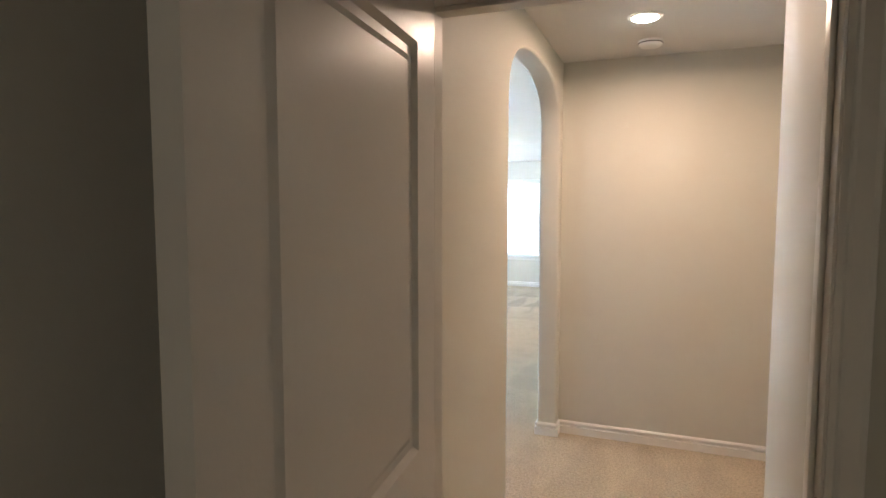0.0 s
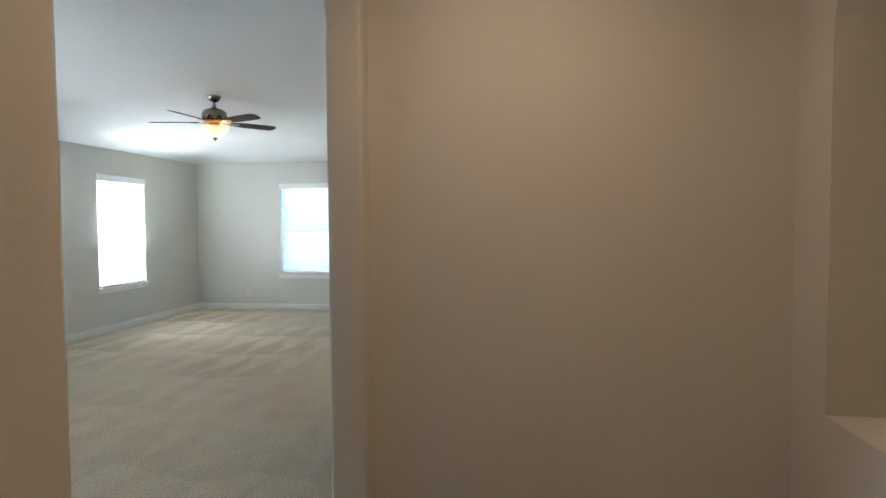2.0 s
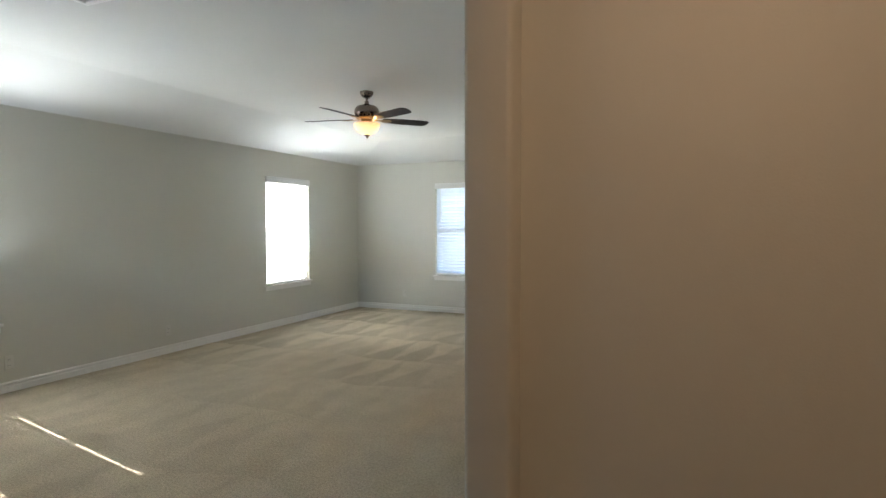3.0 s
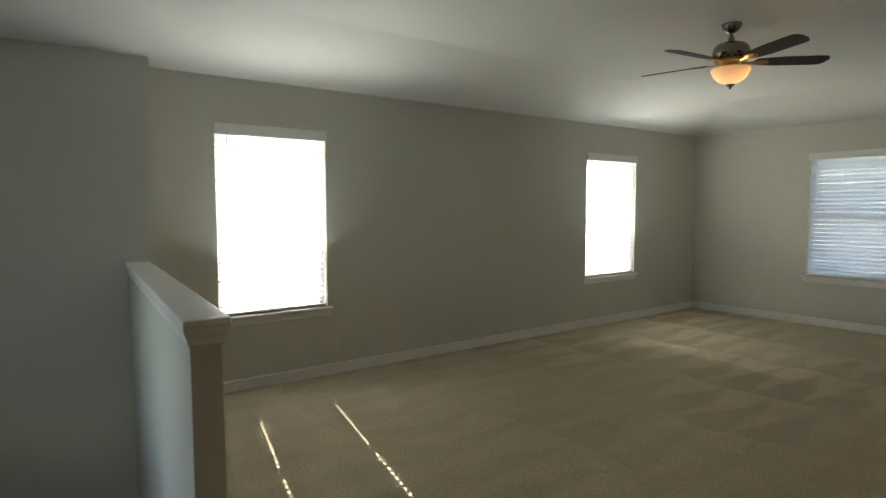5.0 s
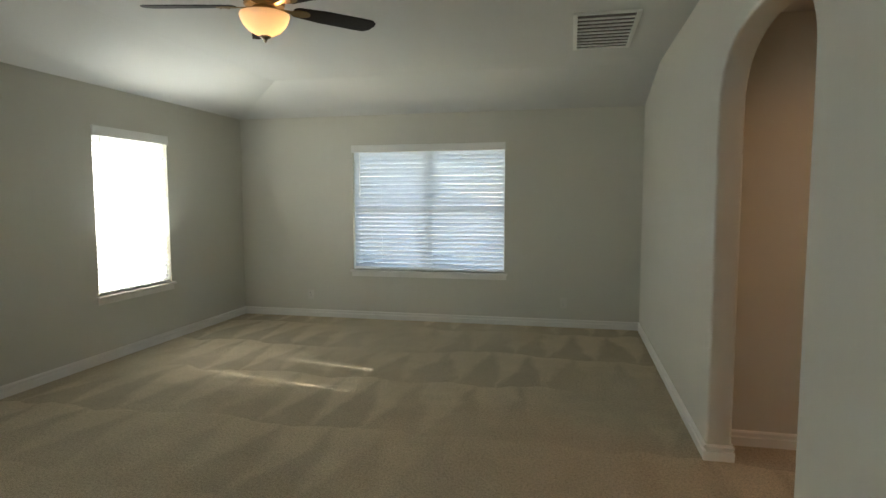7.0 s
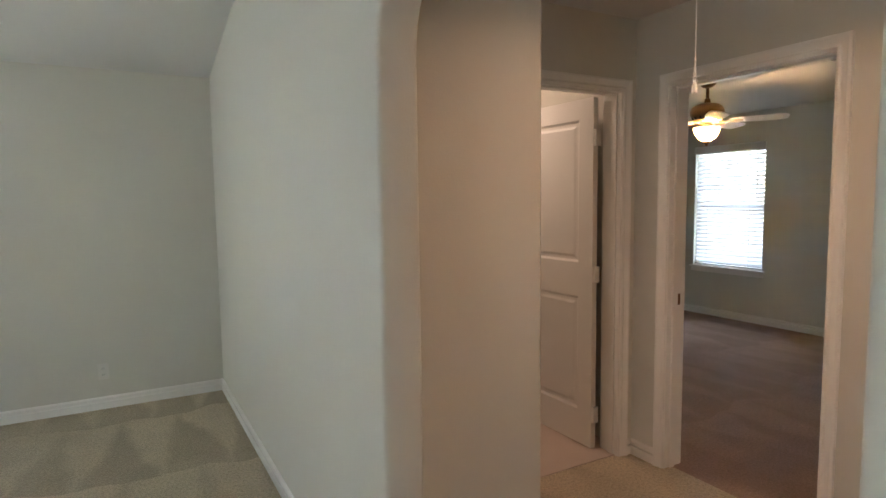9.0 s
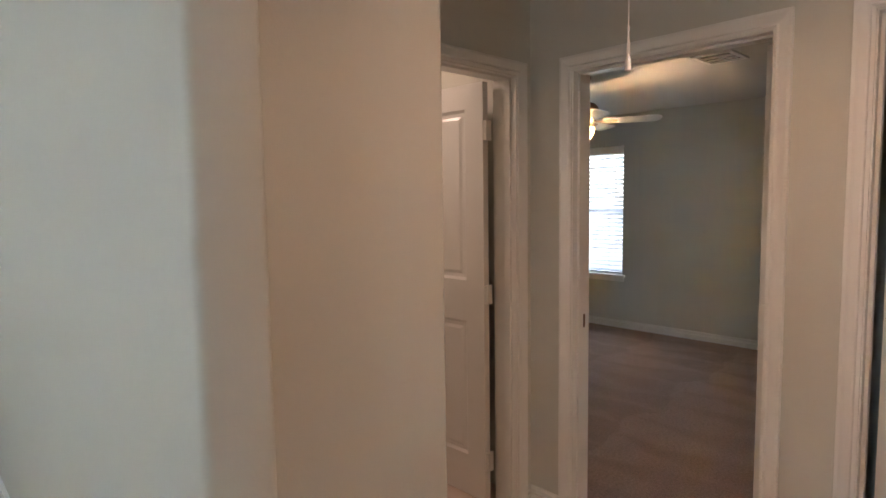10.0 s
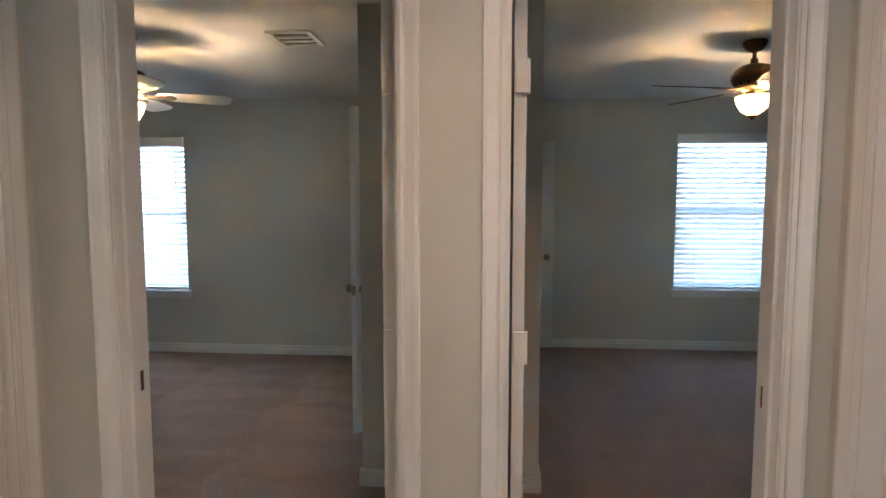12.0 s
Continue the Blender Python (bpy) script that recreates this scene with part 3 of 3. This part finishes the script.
def frustum(bm, x0, x1, z0, z1, y_out, y_in, edge):
    """A moulded rim that slopes from a door's face down to its panel and up to a raised field."""
    loops = []
    for inset, y in ((0, y_out), (edge * 0.45, y_in), (edge, y_in), (edge * 1.5, y_in + (y_out - y_in) * 0.55)):
        loops.append([bm.verts.new(p) for p in ((x0 + inset, y, z0 + inset), (x1 - inset, y, z0 + inset), (x1 - inset, y, z1 - inset), (x0 + inset, y, z1 - inset))])
    for l0, l1 in zip(loops, loops[1:]):
        for i in range(4):
            bm.faces.new((l0[i], l0[(i + 1) % 4], l1[(i + 1) % 4], l1[i]))
    bm.faces.new(loops[-1])


def door_leaf(parent, m, width, knob=BRASS, hinges=True, height=2.022, knob_sides=(1, -1)):
    """A two-panel moulded door leaf, hinged at its own origin and running along its x."""
    st = 0.115
    upper, lower = (st, width - st, 1.09, height - 0.115), (st, width - st, 0.215, 0.89)
    bm = bmesh.new()
    t = 0.0175
    xs, zs = (0.003, st, width - st, width), (0.010, 0.215, 0.89, 1.09, height - 0.115, height)
    for i in range(3):
        for j in range(5):
            if i == 1 and j in (1, 3):
                continue
            add_box(bm, xs[i], xs[i + 1], -t, t, zs[j], zs[j + 1])
    bmesh.ops.remove_doubles(bm, verts=bm.verts, dist=0.0002)
    leaf = part("leaf", bm, DOORP, parent)
    leaf.matrix_world = m
    for x0, x1, z0, z1 in (upper, lower):
        for s in (1, -1):
            b2 = bmesh.new()
            frustum(b2, x0, x1, z0, z1, s * t, s * (t - 0.009), 0.03)
            p = part("panel", b2, DOORP, leaf)
    if knob:
        for s in knob_sides:
            b2 = lathe([(0.030, 0), (0.031, 0.004), (0.026, 0.008), (0.011, 0.012), (0.010, 0.030), (0.020, 0.036), (0.027, 0.046), (0.027, 0.056), (0.020, 0.064), (0.006, 0.067)], 20)
            bmesh.ops.transform(b2, matrix=Matrix.Translation((width - 0.065, s * t, 0.91)) @ Matrix.Rotation(radians(-90 * s), 4, "X"), verts=b2.verts)
            part("knob", b2, knob, leaf, "aged brass door knob", True)
        part("latch_plate", box(width - 0.0005, width + 0.0015, -0.012, 0.012, 0.88, 0.94), knob, leaf)
    if hinges:
        for z in (0.21, 1.03, 1.80):
            b2 = box(-0.014, 0.004, -t - 0.002, t - 0.004, z - 0.045, z + 0.045)
            lathe([(0.006, z - 0.047), (0.006, z + 0.047)], 10, b2, Matrix.Translation((-0.008, -t - 0.004, 0)))
            part("hinge", b2, TRIM, leaf, "paint-covered hinge")
    return leaf


def strike(parent, f, a, o, z=0.92):
    part("strike_plate", map_box(f, a - 0.001, a + 0.001, o - 0.014, o + 0.014, z - 0.03, z + 0.03), BRONZE, parent, "dark bronze strike plate")


d = door_frame("door_1", "x", DOOR0 - 0.06, DOOR0 + 0.06, 0.293, 1.073, "white two-panel door standing wide open")
door_leaf(d, pose(0.312, DOOR0 - 0.08, 0, 0, 0, -85), 0.772, NICKEL)
d = door_frame("door_2", "x", YB, YB + T, 1.04, 1.75, "white two-panel bathroom door standing open", 2.03, 0.35)
door_leaf(d, pose(1.700, YB + T + 0.008, 0, 0, 0, 91), 0.70, BRASS)
d = door_frame("door_3", "y", XD, XD + T, BD[0], BD[1], "white bedroom door swung inward", 2.03, 0.4)
door_leaf(d, pose(XD + T + 0.022, BD[0] + 0.048, 0, 0, 0, 0.5), 0.75, BRASS)
strike(d, along("y", XD, 1), BD[1] - 0.001, 0.085)
d = door_frame("door_4", "y", XD, XD + T, CD[0], CD[1], "white bedroom door swung inward", 2.03, 0.4)
door_leaf(d, pose(XD + T + 0.022, CD[1] - 0.040, 0, 0, 0, 2), 0.69, BRASS, True, 2.022, (-1,))
strike(d, along("y", XD, 1), CD[0] + 0.001, 0.085)
d = door_frame("door_5", "x", HS - T, HS, 1.0, 1.735, "white closed hall door", 2.03, 0.3, (False, True))
door_leaf(d, pose(1.732, HS - T + 0.06, 0, 0, 0, 180), 0.73, BRASS, False)
d = door_frame("door_6", "x", -3.16, -3.05, 3.77, 4.40, "white closet door standing slightly ajar", 2.01, 0.4, (False, True))
door_leaf(d, pose(4.395, -3.032, 0, 0, 0, 164), 0.62, BRASS)
d = tagged(new("door_7"), "white two-panel door folded back against the bedroom wall", "door", "", "structure")
door_leaf(d, pose(XC - 0.06, -3.80, 0, 0, 0, -90), 0.50, BRASS, True, 2.03)


# ---- half wall at the stairs ----
hw = thing("half_wall", "painted half wall with a moulded white cap beside the stairs", "half wall", pose(-2.066, -7.212, 0, 0, 0, -3.8))
L = -2.38
part("wall_core", box(L, -0.035, -0.049, 0.049, -2.8, 1.007, 0.004), PAINT, hw)
part("cap", box(L, 0, -0.073, 0.073, 1.042, 1.067, 0.006), TRIM, hw, "white painted cap board")
bm = bmesh.new()
prof = [(0.0, 0.982), (0.006, 0.982), (0.009, 1.002), (0.018, 1.022), (0.022, 1.041), (0.0, 1.041)]
loops = []
for o, z in prof:
    loops.append([bm.verts.new(p) for p in ((L, -0.049 - o, z), (-0.035 + o, -0.049 - o, z), (-0.035 + o, 0.049 + o, z), (L, 0.049 + o, z))])
for l0, l1 in zip(loops, loops[1:]):
    for i in range(3):
        bm.faces.new((l0[i], l0[i + 1], l1[i + 1], l1[i]))
part("cap_moulding", bm, TRIM, hw, "white moulding under the cap")
part("base_trim", box(-0.035, -0.021, -0.060, 0.060, 0, 0.09, 0.003), TRIM, hw)

# stairs down
st = thing("staircase", "carpeted stairs going down behind the half wall", "stairs")
for i in range(9):
    x = -2.2 - 0.26 * i
    part("step", box(x - 0.28, x, -8.45, -7.31, -0.185 * (i + 1) - 0.2, -0.185 * (i + 1), 0.012), CARPET, st)

# ---- baseboards ----
CO = 0.066
for p, q, s in (
    ((XW, 0), (0, 0), (0, -1)), ((XW, YJ), (XW, 0), (1, 0)), ((XW, YJ), (XS, YJ), (0, 1)),
    ((0, A2[1] - 0.014), (0, 0), (-1, 0)), ((0, A2[1]), (T, A2[1]), (0, -1)), ((T, A2[1] - 0.014), (T, HN), (1, 0)),
    ((T, HN), (0.794, HN), (0, -1)), ((0.78, HN - 0.014), (0.78, YB), (1, 0)), ((0.78, YB), (1.04 - CO, YB), (0, -1)), ((1.75 + CO, YB), (XD, YB), (0, -1)),
    ((XD, BD[1] + CO), (XD, YB), (-1, 0)), ((XD, CD[1] + CO), (XD, BD[0] - CO), (-1, 0)), ((XD, HS), (XD, CD[0] - CO), (-1, 0)),
    ((T, HS), (1.0 - CO, HS), (0, 1)), ((T, HS), (T, A2[0]), (1, 0)), ((0, A2[0]), (T, A2[0]), (0, 1)),
    ((0, A1[1] - 0.014), (0, A2[0] + 0.014), (-1, 0)), ((0, A1[1]), (T, A1[1]), (0, -1)), ((T, A1[1] - 0.014), (T, NWALL1), (1, 0)),
    ((T, NWALL1), (XE1, NWALL1), (0, -1)), ((XE1, -8.63), (XE1, NWALL1), (-1, 0)), ((1.16, -8.63), (XE1, -8.63), (0, 1)),
    ((1.16, DOOR0 + 0.06), (1.16, -8.63), (-1, 0)), ((T, DOOR0 + 0.06), (T, A1[0] + 0.014), (1, 0)), ((0, A1[0]), (T, A1[0]), (0, 1)), ((0, -9.4), (0, A1[0]), (-1, 0)),
    ((XB, -3.05), (XB, 0.75), (-1, 0)), ((XD + T, 0.75), (XB, 0.75), (0, -1)), ((XD + T, -3.53), (3.17, -3.53), (0, 1)), ((3.17, -3.53), (3.17, -3.036), (-1, 0)), ((3.156, -3.05), (3.70, -3.05), (0, 1)), ((4.47, -3.05), (XB, -3.05), (0, 1)),
    ((XC, -6.8), (XC, -3.94), (-1, 0)), ((3.17, -3.954), (3.17, -3.66), (-1, 0)), ((3.156, -3.94), (XC, -3.94), (0, -1)), ((XD + T, -3.66), (3.17, -3.66), (0, -1)),
):
    base_run(p, q, s)


# ---- ceiling fans ----
def ceiling_fan(label, at_, ceil, turn, metal, blade_mat, globe, rod=0.10, radius=0.66, bowl=0.135, size=1.0):
    fan = thing("ceiling_fan", label, "ceiling fan", Matrix.Translation((at_[0], at_[1], ceil)) @ Matrix.Scale(size, 4))
    part("canopy", lathe([(0.060, 0), (0.070, -0.004), (0.071, -0.012), (0.066, -0.030), (0.054, -0.050), (0.036, -0.064), (0.020, -0.070), (0.014, -0.070)], 36), metal, fan, "", True)
    part("down_rod", lathe([(0.0125, -0.06), (0.0125, -0.075 - rod)], 14), metal, fan, "", True)
    z = -0.07 - rod
    part("rod_collar", lathe([(0.013, z + 0.040), (0.021, z + 0.036), (0.024, z + 0.010), (0.030, z - 0.004)], 20), metal, fan, "", True)
    part("motor_housing", lathe([(0.024, z + 0.004), (0.060, z - 0.002), (0.096, z - 0.014), (0.120, z - 0.036), (0.130, z - 0.064), (0.130, z - 0.088), (0.122, z - 0.108), (0.104, z - 0.124), (0.096, z - 0.128)], 40), metal, fan, "", True)
    slot = finish("vent_slot", prism([(-0.007, -0.012), (0.007, -0.012), (0.008, 0.006), (0.0, 0.013), (-0.008, 0.006)], 0.004, Matrix(((0, 0, 1, 0), (1, 0, 0, 0), (0, 1, 0, 0), (0, 0, 0, 1)))), DARK)
    for i in range(15):
        part("vent_slot", slot, DARK, fan).matrix_local = Matrix.Rotation(radians(24 * i), 4, "Z") @ Matrix.Translation((0.111, 0, z - 0.116)) @ Matrix.Rotation(radians(38), 4, "Y")
    part("motor_ring", lathe([(0.094, z - 0.124), (0.106, z - 0.128), (0.112, z - 0.138), (0.104, z - 0.148), (0.070, z - 0.152)], 36), BRASS, fan, "warm brass ring", True)
    zb = z - 0.146
    w0, w1 = 0.050, 0.072
    outline = [(0.165, -w0 * 0.6), (0.185, -w0), (0.34, -w1 * 0.95), (radius - 0.10, -w1), (radius - 0.035, -w1 * 0.94), (radius - 0.008, -w1 * 0.62), (radius, -w1 * 0.2), (radius - 0.012, w1 * 0.55), (radius - 0.04, w1 * 0.96), (radius - 0.10, w1), (0.34, w1 * 0.95), (0.185, w0), (0.165, w0 * 0.6)]
    blade = finish("blade", prism(outline, 0.006, Matrix.Rotation(radians(-12), 4, "X") @ Matrix.Translation((0, 0, -0.003)), 0.0015), blade_mat)
    tilt = Matrix.Rotation(radians(-12), 4, "X")
    iron = prism([(0.085, -0.020), (0.115, -0.012), (0.150, -0.014), (0.185, -0.034), (0.235, -0.036), (0.262, -0.018), (0.270, 0.0), (0.262, 0.018), (0.235, 0.036), (0.185, 0.034), (0.150, 0.014), (0.115, 0.012), (0.085, 0.020)], 0.005, tilt @ Matrix.Translation((0, 0, -0.009)), 0.0012)
    for x, y in ((0.205, -0.020), (0.205, 0.020), (0.245, 0.0)):
        lathe([(0.005, -0.013), (0.006, -0.011), (0.006, -0.008)], 10, iron, tilt @ Matrix.Translation((x, y, 0)))
    iron = finish("blade_iron", iron, BRASS)
    for i in range(5):
        m = Matrix.Translation((0, 0, zb)) @ Matrix.Rotation(radians(turn + 72 * i), 4, "Z")
        part("blade_iron", iron, BRASS, fan).matrix_local = m
        part("blade", blade, blade_mat, fan).matrix_local = m
    part("light_neck", lathe([(0.060, zb + 0.002), (0.062, zb - 0.014), (0.050, zb - 0.022), (0.050, zb - 0.034), (0.064, zb - 0.042), (0.066, zb - 0.050), (0.052, zb - 0.054)], 32), BRASS, fan, "brass fitter above the glass", True)
    zg = zb - 0.052
    # an open bowl, with a wall of glass and a turned-out lip
    part("glass_bowl", lathe([(bowl * 0.96, zg + 0.004), (bowl, zg + 0.006), (bowl * 1.01, zg - 0.002), (bowl * 0.97, zg - 0.022), (bowl * 0.86, zg - 0.052), (bowl * 0.66, zg - 0.082), (bowl * 0.38, zg - 0.102), (0.020, zg - 0.110), (0.018, zg - 0.104), (bowl * 0.36, zg - 0.096), (bowl * 0.63, zg - 0.077), (bowl * 0.83, zg - 0.048), (bowl * 0.94, zg - 0.020), (bowl * 0.955, zg), (bowl * 0.96, zg + 0.004)], 40, None, None, False), globe, fan, "lit frosted glass bowl", True)
    part("finial", lathe([(0.020, zg - 0.106), (0.032, zg - 0.112), (0.030, zg - 0.118), (0.014, zg - 0.126), (0.012, zg - 0.134), (0.005, zg - 0.146)], 16), metal, fan, "", True)
    return zg * size + ceil


FAN = (-2.225, -3.83)
zg = ceiling_fan("brushed nickel ceiling fan with dark walnut blades, light on", FAN, TOP, 48, NICKEL, WALNUT, GLOBE, 0.068, 0.685, 0.135, 0.885)
for dx, dy in ((0.045, 0.02), (-0.045, -0.02)):
    bulb("fan_bulb", (FAN[0] + dx, FAN[1] + dy, zg - 0.022), 0.065, WARM, 0.016)
BF, CF = (3.565, -1.60), (4.16, -5.31)
zg = ceiling_fan("bronze ceiling fan with pale blades in the bedroom, light on", BF, 2.40, 10, BRONZE, PALEWOOD, GLOBE2, 0.12, 0.58, 0.10)
for dx, dy in ((0.045, 0.02), (-0.045, -0.02)):
    bulb("fan_bulb", (BF[0] + dx, BF[1] + dy, zg - 0.022), 3.3, WARM, 0.028)
zg = ceiling_fan("bronze ceiling fan with dark blades in the bedroom, light on", CF, 2.44, 31, BRONZE, WALNUT, GLOBE2, 0.075, 0.66, 0.10)
for dx, dy in ((0.045, 0.02), (-0.045, -0.02)):
    bulb("fan_bulb", (CF[0] + dx, CF[1] + dy, zg - 0.022), 2.0, WARM, 0.028)


# ---- vents, lamps, detectors, outlets ----
def ceiling_vent(label, x0, x1, y0, y1, z, slats, across="x", back=GREYGRILLE, rim=0.03):
    v = thing("ceiling_vent", label, "vent", Matrix.Translation(((x0 + x1) / 2, (y0 + y1) / 2, z)))
    hx, hy = (x1 - x0) / 2, (y1 - y0) / 2
    part("backing", box(-hx + 0.01, hx - 0.01, -hy + 0.01, hy - 0.01, -0.004, -0.001), back, v)
    for bx in ((-hx, hx, -hy, -hy + rim), (-hx, hx, hy - rim, hy), (-hx, -hx + rim, -hy + rim, hy - rim), (hx - rim, hx, -hy + rim, hy - rim)):
        part("frame", box(*bx, -0.014, 0, 0.003), PLASTIC, v)
    for i in range(1, slats):
        if across == "x":
            y = -hy + rim + (2 * hy - 2 * rim) * i / slats
            part("slat", box(-hx + rim, hx - rim, y - 0.006, y + 0.006, -0.016, -0.006), PLASTIC, v)
        else:
            x = -hx + rim + (2 * hx - 2 * rim) * i / slats
            part("slat", box(x - 0.006, x + 0.006, -hy + rim, hy - rim, -0.016, -0.006), PLASTIC, v)
    return v


ceiling_vent("large white return-air grille with a grey filter", -0.745, -0.315, -2.555, -1.64, TOP, 10)
ceiling_vent("small white ceiling register with a dark slot", -3.11, -2.85, -7.19, -6.89, TOP, 3, "y", DARK)
ceiling_vent("white slotted ceiling register", -2.53, -2.20, -6.53, -6.28, TOP, 3, "y", PLASTIC)
ceiling_vent("white ceiling register in the bedroom", 3.56, 3.87, -2.69, -2.43, 2.40, 3, "y", GREYGRILLE)

can = thing("recessed_light", "round recessed ceiling light, lit warm white", "lamp", Matrix.Translation((0.672, -7.82, HALL1)))
part("trim_ring", lathe([(0.066, -0.001), (0.088, -0.001), (0.086, -0.006), (0.068, -0.010)], 32), PLASTIC, can, "", True)
part("lens", lathe([(0.067, -0.006), (0.062, -0.014), (0.045, -0.020), (0.020, -0.023), (0.001, -0.0235)], 32), LENS, can, "glowing lens")
dl = bpy.data.lights.new("can_lamp", "AREA")
dl.shape, dl.size, dl.energy, dl.color = "DISK", 0.12, 0.42, (1.0, 0.62, 0.38)
dl.spread = radians(172)
new("can_lamp", dl).matrix_world = look((0.672, -7.82, HALL1 - 0.027), (0.672, -7.8201, 0))
can2 = copy_thing(can, Matrix.Translation((0.95, -3.80, HALL)))
dl2 = bpy.data.lights.new("can_lamp", "AREA")
dl2.shape, dl2.size, dl2.energy, dl2.color = "DISK", 0.12, 0.46, (1.0, 0.55, 0.32)
dl2.spread = radians(150)
new("can_lamp", dl2).matrix_world = look((0.95, -3.80, HALL - 0.027), (0.95, -3.8001, 0))
can3 = copy_thing(can, Matrix.Translation((1.25, -1.55, HALL)))
dl3 = bpy.data.lights.new("can_lamp", "AREA")
dl3.shape, dl3.size, dl3.energy, dl3.color = "DISK", 0.12, 0.45, (1.0, 0.68, 0.52)
new("can_lamp", dl3).matrix_world = look((1.25, -1.55, HALL - 0.027), (1.25, -1.5501, 0))
# unseen ceiling light added to lift the dark first room
fill_can = copy_thing(can, Matrix.Translation((1.3, -11.6, HALL)))
fill_dl = bpy.data.lights.new("can_lamp", "AREA")
fill_dl.shape, fill_dl.size, fill_dl.energy, fill_dl.color = "DISK", 0.12, 0.014, (1.0, 0.74, 0.56)
new("can_lamp", fill_dl).matrix_world = look((1.3, -11.6, HALL - 0.027), (1.3, -11.6001, 0))
sd = thing("smoke_detector", "round white smoke detector on the hall ceiling", "smoke detector", Matrix.Translation((0.685, -7.34, HALL1)))
part("body", lathe([(0.068, 0), (0.068, -0.012), (0.064, -0.026), (0.052, -0.036), (0.020, -0.038)], 32), PLASTIC, sd, "", True)
part("vent_ring", lathe([(0.067, -0.012), (0.070, -0.014), (0.070, -0.017), (0.066, -0.019)], 32), GREYGRILLE, sd)

pc = thing("pull_cord", "white attic pull cord with a knotted tassel", "cord", Matrix.Translation((1.33, -3.21, HALL)))
part("string", lathe([(0.0016, 0), (0.0016, -0.43)], 8), CORDM, pc)
part("knot", lathe([(0.0016, -0.418), (0.0045, -0.424), (0.0045, -0.432), (0.0016, -0.438)], 10), CORDM, pc, "", True)
for dx in (-0.012, 0.003, 0.014):
    part("loop", lathe([(0.0013, -0.43), (0.0013, -0.50 - abs(dx))], 6, None, Matrix.Translation((0, 0, -0.43)) @ Matrix.Rotation(radians(-dx * 600), 4, "Y") @ Matrix.Translation((0, 0, 0.43))), CORDM, pc)
part("tassel", lathe([(0.003, -0.505), (0.009, -0.522), (0.011, -0.552), (0.004, -0.556)], 12), CORDM, pc, "white plastic tassel", True)


def outlet(axis, plane, sign, a, z, label="white wall outlet with two sockets"):
    f = along(axis, plane, sign)
    o = thing("wall_outlet", label, "outlet", None, "wall outlets")
    part("plate", map_box(f, a - 0.035, a + 0.035, 0, 0.006, z - 0.057, z + 0.057, 0.002), OUTLETP, o)
    for dz in (-0.022, 0.022):
        s = part("socket", map_box(f, a - 0.016, a + 0.016, 0.005, 0.008, z + dz - 0.013, z + dz + 0.013, 0.001), OUTLETP, o)
        for da in (-0.006, 0.006):
            part("slot", map_box(f, a + da - 0.0012, a + da + 0.0012, 0.0075, 0.0085, z + dz - 0.004, z + dz + 0.005), DARK, s)


outlet("y", XW, 1, -5.505, 0.25)
outlet("y", XW, 1, -3.905, 0.25)
outlet("x", 0, -1, -3.82, 0.27)
outlet("x", 0, -1, -0.805, 0.27)


# ---- outside ----
structure("ground", box(-400, 400, -400, 400, -3.3, -3.1), GRASS, "dry lawn outside the house", "ground")


def house(at_, size, eave, ridge, wall_mat, label):
    h = thing("house", label, "house", Matrix.Translation((at_[0], at_[1], -3.1)))
    w, d = size[0] / 2, size[1] / 2
    part("wall", box(-w, w, -d, d, 0, eave), wall_mat, h)
    bm = bmesh.new()
    e = 0.5
    v = [bm.verts.new(p) for p in ((-w - e, -d - e, eave), (w + e, -d - e, eave), (w + e, d + e, eave), (-w - e, d + e, eave), (-w + d, 0, ridge), (w - d, 0, ridge))]
    for f in ((0, 1, 5, 4), (1, 2, 5), (2, 3, 4, 5), (3, 0, 4), (3, 2, 1, 0)):
        bm.faces.new([v[i] for i in f])
    part("roof", bm, ROOF, h)
    for i in (-0.5, 0.1, 0.6):
        win = part("window", box(w * i - 0.6, w * i + 0.6, -d - 0.06, -d + 0.02, 0.9, 2.2), TRIM, h)
        part("pane", box(w * i - 0.5, w * i + 0.5, -d - 0.075, -d - 0.062, 1.0, 2.1), DARK, win)
    return h


house((-11, 24), (15, 9), 2.8, 5.6, BRICK, "neighbouring brick house with a shingle roof")
house((3.6, 25), (13, 9), 2.8, 5.4, SIDING, "pale neighbouring house with a shingle roof")
house((-22, -5), (9, 13), 2.8, 4.9, SIDING, "pale house across the side yard")
house((26, -4), (9, 15), 2.8, 5.2, BRICK, "brick house behind the back yard")
